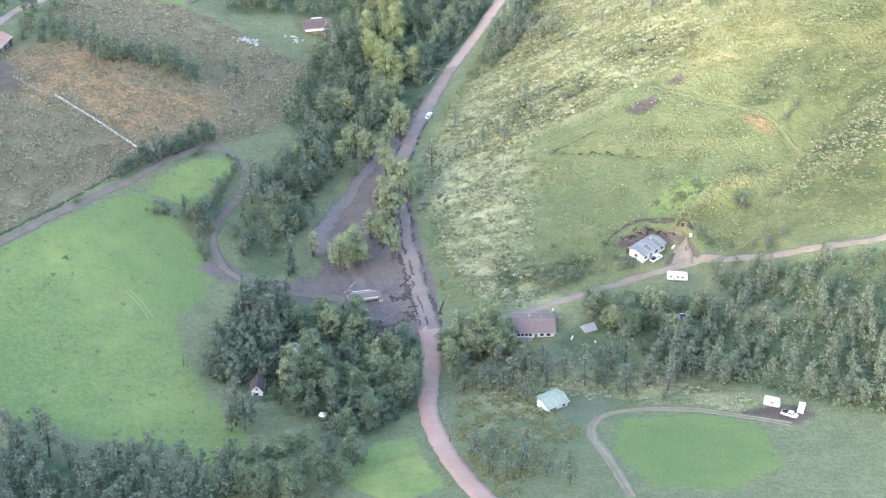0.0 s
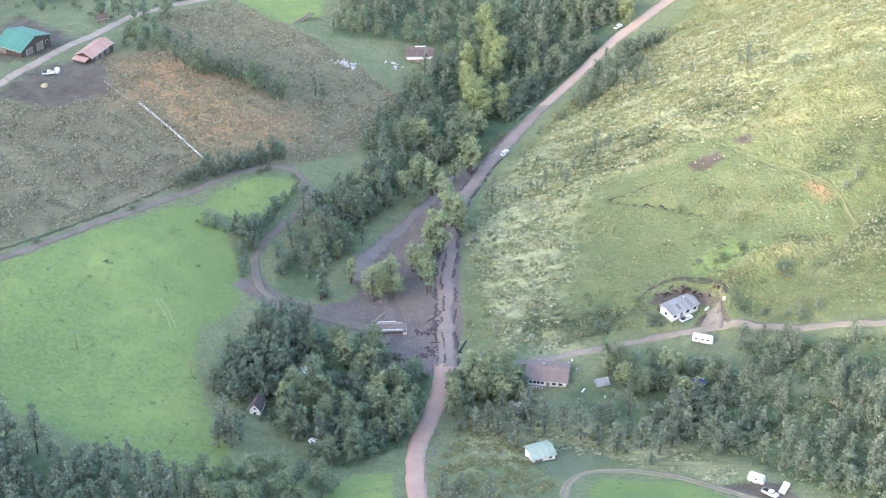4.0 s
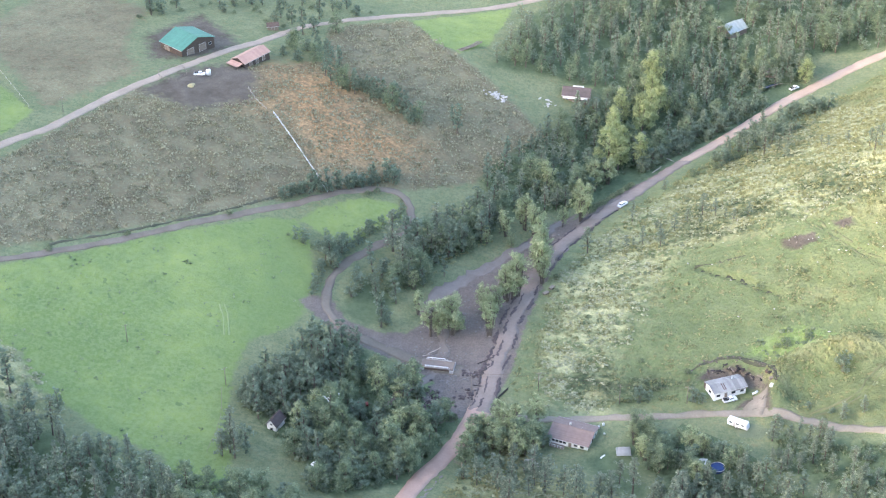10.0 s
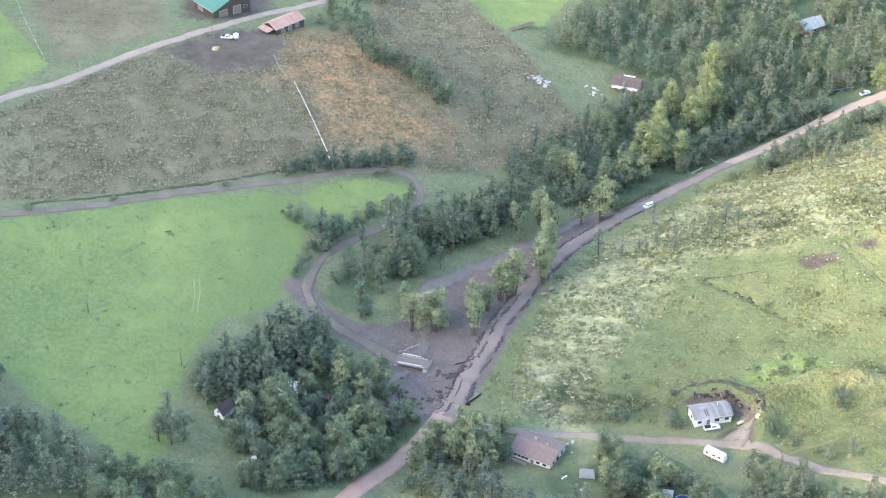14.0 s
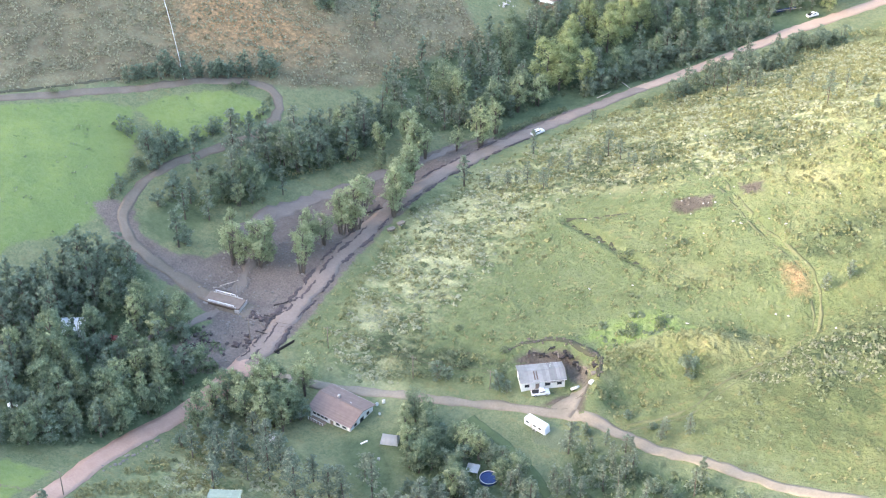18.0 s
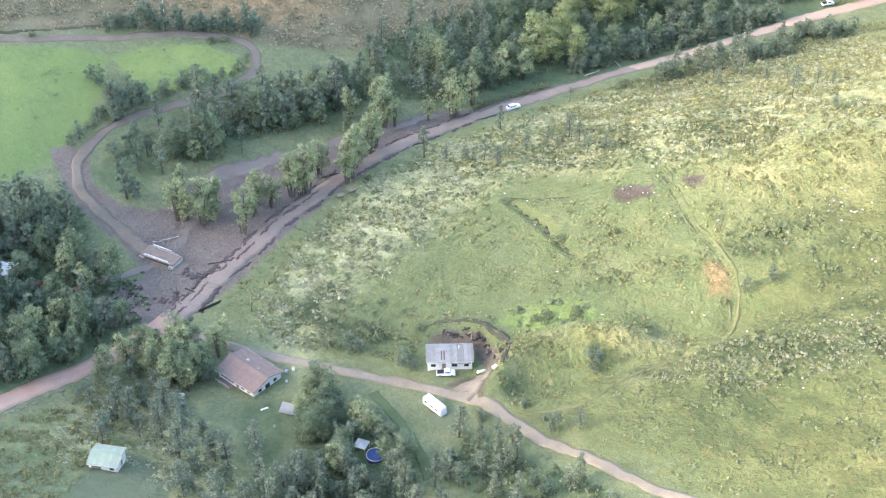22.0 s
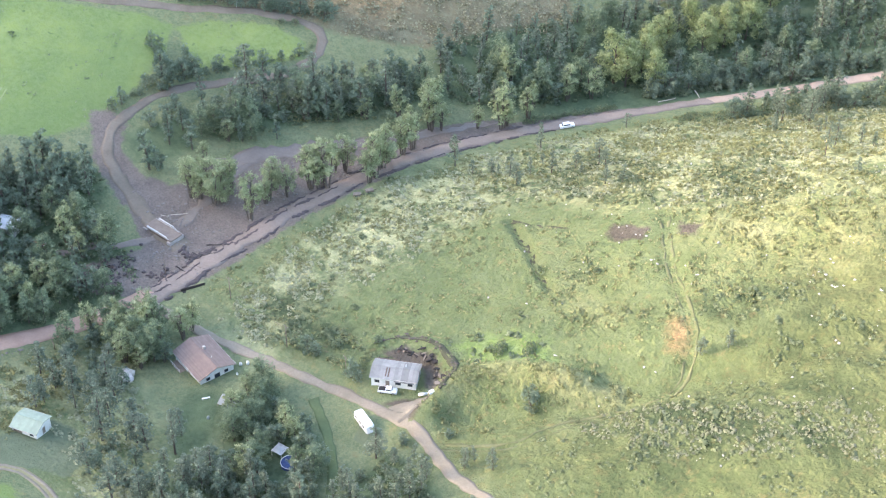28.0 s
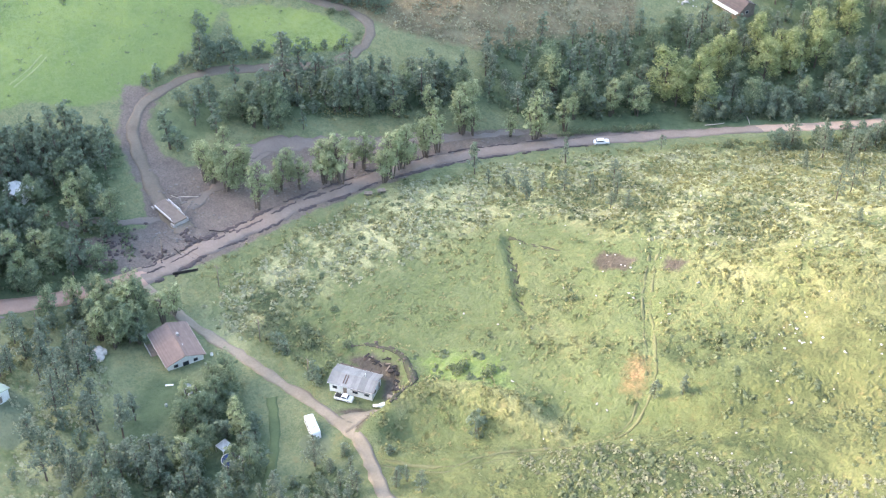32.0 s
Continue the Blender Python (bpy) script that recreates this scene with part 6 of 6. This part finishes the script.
for x, y, a, l, r, m, lab in ((11.2, 1.5, 70, 5.5, 0.24, M_DARKWOOD, "dark log washed in by the flood"), (8.5, 5.5, 58, 4.5, 0.22, M_DARKWOOD, "dark log washed in by the flood"), (9.8, -1, 20, 3.6, 0.2, M_DARKWOOD, "dark log washed in by the flood"),
                              (-9.5, 3.5, 65, 6, 0.18, M_PALEWOOD, "bleached log on the mud"), (-11.5, -0.5, 40, 3.5, 0.16, M_PALEWOOD, "bleached log on the mud"), (12.5, -8, 15, 3.8, 0.2, M_DARKWOOD, "dark log washed in by the flood"),
                              (13, 188, 30, 8, 0.22, M_PALEWOOD, "bleached driftwood log by the creek"), (20, 190, -20, 6, 0.2, M_PALEWOOD, "bleached driftwood log by the creek"), (17, 178, 75, 7, 0.2, M_PALEWOOD, "bleached driftwood log by the creek"), (10, 183, 110, 6, 0.18, M_PALEWOOD, "bleached driftwood log by the creek"),
                              (4, -20, 35, 5, 0.2, M_DARKWOOD, "dark log washed in by the flood"), (0, -26, 80, 4, 0.2, M_DARKWOOD, "dark log washed in by the flood"), (2, 60, 66, 6, 0.2, M_DARKWOOD, "dark log washed in by the flood")):
    log(x, y, a, l, r, m, lab)
for k in range(7):
    log(-94.5 + rb.gauss(0, 0.5), 226 + rb.gauss(0, 0.5), 68 + rb.gauss(0, 3), 17, 0.35, M_WOOD, "long log of a stacked pile", 0.0).location.z += 0.0 if k < 4 else 0.55


# ---- poles, wires and fences ----
def pole(x, y, tall, turn, label="weathered wooden utility pole with a crossarm"):
    ob = thing("utility_pole", x, y, turn, label, "pole", "utility poles")
    rod("shaft", ob, M_WOOD, (0, 0, -0.5), (0, 0, tall), 0.16, 0.11, n=8)
    block("crossarm", ob, M_WOOD, (1.9, 0.12, 0.14), (0, 0.1, tall - 0.5))
    for px in (-0.85, 0.85):
        rod("insulator", ob, M_TRIM, (px, 0.1, tall - 0.43), (px, 0.1, tall - 0.25), 0.05)
    return ob


POLES = [(12, -12.5, 8.5, 30), (33, -3, 8, 30), (62, -2, 8, 10), (84, 3, 7, 10)]
for x, y, tall, a in POLES + [(-98.8, -54.8, 7.5, 60), (-60.2, -54.8, 7.5, 60), (25, -96, 8, 0), (-205, 60, 7, 80)]:
    pole(x, y, tall, a)
for (xa, ya, ta, _), (xb, yb, tb, _) in zip(POLES, POLES[1:]):
    for s in (-0.8, 0.8):
        pts = []
        for k in range(9):
            t = k / 8
            x, y = xa + (xb - xa) * t, ya + (yb - ya) * t
            pts.append(Vector((x, y + s, (h1(xa, ya) + ta) * (1 - t) + (h1(xb, yb) + tb) * t - 0.3 - 3.2 * t * (1 - t))))
        v = [tuple(p + Vector((0.025 * math.cos(q), 0.025 * math.sin(q) * 0.5, 0.025 * math.sin(q)))) for p in pts for q in (0, 1.571, 3.142, 4.712)]
        f = [(4 * k + j, 4 * k + (j + 1) % 4, 4 * k + 4 + (j + 1) % 4, 4 * k + 4 + j) for k in range(8) for j in range(4)]
        tagged(new("power_line", mesh_from("power_line", v, f, M_STEEL)), "thin sagging power line between wooden poles", "cable", "power lines")


def fence(line, step, tall, material, rails, label, name="fence"):
    """Posts on the ground with rails from post to post."""
    x0, y0 = line[0]
    ob = thing(name, x0, y0, 0, label, "fence")
    o = Vector(ob.matrix_world.translation)
    pts = smooth_line(line, step)
    tops = [Vector((p.x, p.y, h1(p.x, p.y))) - o for p in pts]
    for a in tops:
        rod("post", ob, material, a - Vector((0, 0, 0.3)), a + Vector((0, 0, tall)), 0.08, 0.07, n=6)
    for a, b in zip(tops, tops[1:]):
        for q in rails:
            rod("rail", ob, material, a + Vector((0, 0, q)), b + Vector((0, 0, q)), 0.055, n=5)
    return ob


fence([(-132, 107), (-112, 91), (-95, 77)], 3.0, 1.3, M_WHITEMETAL, (0.35, 0.75, 1.15), "white painted rail fence across the meadow")
fence([(-93, 75), (-87, 70)], 2.5, 1.3, M_WHITEMETAL, (0.35, 0.75, 1.15), "short white painted rail fence beside the lane")
fence([(-151, 119), (-143, 112), (-136, 108)], 2.6, 1.3, M_PALEWOOD, (0.5, 1.1), "weathered rail fence by the corral")
fence([(-123, 233), (-89, 206), (-65, 194), (-46, 185)], 5.0, 1.2, M_WOOD, (1.0,), "thin wooden post fence along the meadow")
fence([(-290, 109), (-255, 82), (-220, 57)], 6.0, 1.2, M_PALEWOOD, (1.0,), "thin pale post fence beyond the farm road")
fence([(-186, 122), (-180, 116), (-181, 109), (-187, 107), (-192, 112), (-191, 119), (-186, 122)], 2.2, 1.3, M_WOOD, (0.6, 1.15), "round wooden corral by the farm road", "corral")
fence([(-60, -58), (-52, -72), (-46, -90)], 5.0, 1.2, M_WOOD, (1.0,), "thin wooden post fence at the field edge")
fence([(6, -108), (12, -104), (20, -100)], 4.0, 1.2, M_WOOD, (0.5, 1.0), "low wooden rail fence in the grass")

# ---- small things about the houses ----
tank = thing("water_tank", -172.5, 121.5, 20, "white upright water tank beside the corral", "tank")
rod("shell", tank, M_WHITEMETAL, (0, 0, 0), (0, 0, 2.2), 1.1, n=18)
rod("lid", tank, M_WHITEMETAL, (0, 0, 2.2), (0, 0, 2.45), 1.0, 0.3, n=18)
heap = thing("hay_heap", -173, 108, 0, "pale yellow heap of loose hay", "hay")
b_ = lump(random.Random(3), 1.7, 0.5)
part("hay", mesh_of("hay", b_, plain("hay", (0.50, 0.42, 0.22), (0.40, 0.33, 0.17), 1.0), True), heap)
canopy = thing("canopy", 98.2, -26, 20, "square white sun canopy on four posts", "canopy")
bm = bmesh.new()
c_ = [bm.verts.new(p) for p in ((-1.6, -1.6, 2.2), (1.6, -1.6, 2.2), (1.6, 1.6, 2.2), (-1.6, 1.6, 2.2))]
t_ = bm.verts.new((0, 0, 2.9))
for k in range(4):
    bm.faces.new((c_[k], c_[(k + 1) % 4], t_))
bmesh.ops.solidify(bm, geom=list(bm.faces), thickness=0.05)
part("cover", mesh_of("cover", bm, M_WHITEMETAL), canopy)
for sx in (-1.5, 1.5):
    for sy in (-1.5, 1.5):
        rod("post", canopy, M_RAIL, (sx, sy, -0.3), (sx, sy, 2.25), 0.05)
pool = thing("swimming_pool", 103.2, -26.2, 0, "round blue above-ground swimming pool", "pool")
v, f = [], []
tube(v, f, (0, 0, -0.2), (0, 0, 1.1), 2.3, 2.3, 24)
part("wall", mesh_from("wall", v, f, M_BLUE, True), pool)
bm = bmesh.new()
bmesh.ops.create_circle(bm, cap_ends=True, radius=2.26, segments=24, matrix=pose(0, 0, 0.95))
part("water", mesh_of("water", bm, M_BLUE), pool)
v, f = [], []
for k in range(24):
    a0, a1 = k / 24 * 6.2832, (k + 1) / 24 * 6.2832
    tube(v, f, (2.33 * math.cos(a0), 2.33 * math.sin(a0), 1.12), (2.33 * math.cos(a1), 2.33 * math.sin(a1), 1.12), 0.09, 0.09, 6)
part("rim", mesh_from("rim", v, f, M_RAIL, True), pool)
tent = thing("tent", 71.8, -25.8, 25, "grey tarpaulin tent with a pitched roof", "tent")
bm = bmesh.new()
q = [(-2.4, -2.0, 0.9), (2.4, -2.0, 0.9), (2.4, 2.0, 0.9), (-2.4, 2.0, 0.9), (-1.9, 0, 3.0), (1.9, 0, 3.0)]
vs = [bm.verts.new(p) for p in q]
for k in ((0, 1, 5, 4), (2, 3, 4, 5), (1, 2, 5), (3, 0, 4)):
    bm.faces.new([vs[i] for i in k])
bmesh.ops.solidify(bm, geom=list(bm.faces), thickness=0.06)
part("roof", mesh_of("roof", bm, M_TARP), tent)
for sx in (-2.3, 2.3):
    for sy in (-1.9, 1.9):
        rod("post", tent, M_WOOD, (sx, sy, -0.3), (sx, sy, 0.95), 0.07)
block("table", tent, M_DARKWOOD, (2.0, 1.2, 0.7), (0, 0, 0.35))
for k, (x, y, s, lab) in enumerate(((60.5, -13.5, 0.9, "white plastic drum on the grass"), (59.5, -15.2, 0.8, "white plastic drum on the grass"), (62.5, -18.0, 0.6, "white plastic drum on the grass"), (73.5, -33, 0.7, "white plastic drum on the grass"))):
    d = thing("drum", x, y, 0, lab, "drum", "white drums")
    rod("shell", d, M_WHITEMETAL, (0, 0, 0), (0, 0, s), s * 0.5, n=14)
    rod("lid", d, M_TRIM, (0, 0, s), (0, 0, s + 0.06), s * 0.42, n=14)
for x, y, a, l, lab in ((66, -29.5, 70, 2.2, "white bench lying on the lawn"), (24.5, -26, 65, 2.6, "white sign board lying by the road")):
    d = thing("board", x, y, a, lab, "board")
    block("plank", d, M_WHITEMETAL, (l, 0.5, 0.08), (0, 0, 0.4))
    block("leg", d, M_TRIM, (0.1, 0.45, 0.4), (-l * 0.4, 0, 0.18))
    block("leg", d, M_TRIM, (0.1, 0.45, 0.4), (l * 0.4, 0, 0.18))
gas = thing("propane_tank", 104.2, 13.6, 60, "white horizontal propane tank beside the house", "tank", z=h1(104.2, 13.6))
rod("shell", gas, M_WHITEMETAL, (-1.1, 0, 0.75), (1.1, 0, 0.75), 0.42, n=14)
for sx in (-1, 1):
    rod("end_cap", gas, M_WHITEMETAL, (sx * 1.1, 0, 0.75), (sx * 1.35, 0, 0.75), 0.42, 0.15, n=14)
    block("foot", gas, M_STEEL, (0.14, 0.5, 0.4), (sx * 0.8, 0, 0.18))
rj = random.Random(12)
for k in range(16):
    t = k / 15
    x, y = 87 + 17 * t + rj.gauss(0, 0.5), 18.2 + 4.5 * math.sin(t * 3.0) + rj.gauss(0, 0.6)
    d = thing("junk_pile", x, y, rj.uniform(0, 180), "dark scrap boards piled behind the house", "junk", "junk piles")
    for j in range(3):
        block("board", d, rj.choice((M_DARKWOOD, M_STEEL, M_DARKWOOD, M_TYRE, M_WOOD)), (rj.uniform(1, 2.4), rj.uniform(0.2, 0.7), rj.uniform(0.06, 0.3)), (rj.gauss(0, 0.3), rj.gauss(0, 0.3), 0.18 + 0.24 * j), (rj.uniform(-8, 8), rj.uniform(-8, 8), rj.uniform(0, 180)))
for x, y, m, lab in ((109.5, 12.5, M_WHITEMETAL, "pale crate at the edge of the dirt spur"), (108.6, 15.0, M_WOOD, "wooden crate at the edge of the dirt spur"), (107.4, 17.8, M_DARKWOOD, "dark crate at the edge of the dirt spur"), (106, 20.0, M_STEEL, "rusty crate at the edge of the dirt spur")):
    d = thing("crate", x, y, rj.uniform(0, 90), lab, "crate", "crates by the house")
    block("box", d, m, (1.3, 0.9, 0.7), (0, 0, 0.35), bevel=0.04)
    block("lid", d, m, (1.36, 0.96, 0.08), (0, 0, 0.74), bevel=0.02)
outcrop = thing("rock_outcrop", 46.5, -43, 30, "pale grey rock outcrop among trees", "rock")
for k in range(6):
    b_ = lump(random.Random(40 + k), 2.0 - 0.2 * k, 0.6)
    b_.transform(pose(1.5 * math.cos(k * 1.9) * (k > 0), 1.7 * math.sin(k * 1.9) * (k > 0), 0.5, 0, 0, 40 * k))
    part("boulder", mesh_of("boulder", b_, M_PALEROCK, True), outcrop)
tarp = thing("tarpaulin", -14, -77, 20, "crumpled white tarpaulin at the grove edge", "tarpaulin")
b_ = lump(random.Random(50), 1.6, 0.35)
part("sheet", mesh_of("sheet", b_, M_WHITEMETAL, True), tarp)
wash = thing("washed_fence", 40, 280, 56, "blue sheet caught on a bent railing by the creek", "debris")
block("sheet", wash, M_BLUE, (11, 0.2, 1.6), (0, 0, 0.9), (20, 0, 0), 0.05)
block("rail", wash, M_PALEWOOD, (14, 0.2, 0.2), (1, -0.5, 1.2), (0, 4, 0))
gate = thing("road_gate", 25.8, -58.5, 78, "open wooden ranch gate with two posts beside the gravel road", "gate")
for sx in (-4.6, 4.6):
    rod("gate_post", gate, M_WOOD, (sx, 0, -0.4), (sx, 0, 2.1), 0.13, 0.11)
leaf_ = block("gate_leaf", gate, M_WOOD, (0.08, 3.2, 0.14), (4.6, 1.7, 1.25), bevel=0.01)
for q in (0.35, 0.8):
    block("rail", leaf_, M_WOOD, (0.07, 3.2, 0.12), (4.6, 1.7, q), bevel=0.01)
for q in (0.2, 3.2):
    block("stile", leaf_, M_WOOD, (0.09, 0.12, 1.2), (4.6, q, 0.8), bevel=0.01)
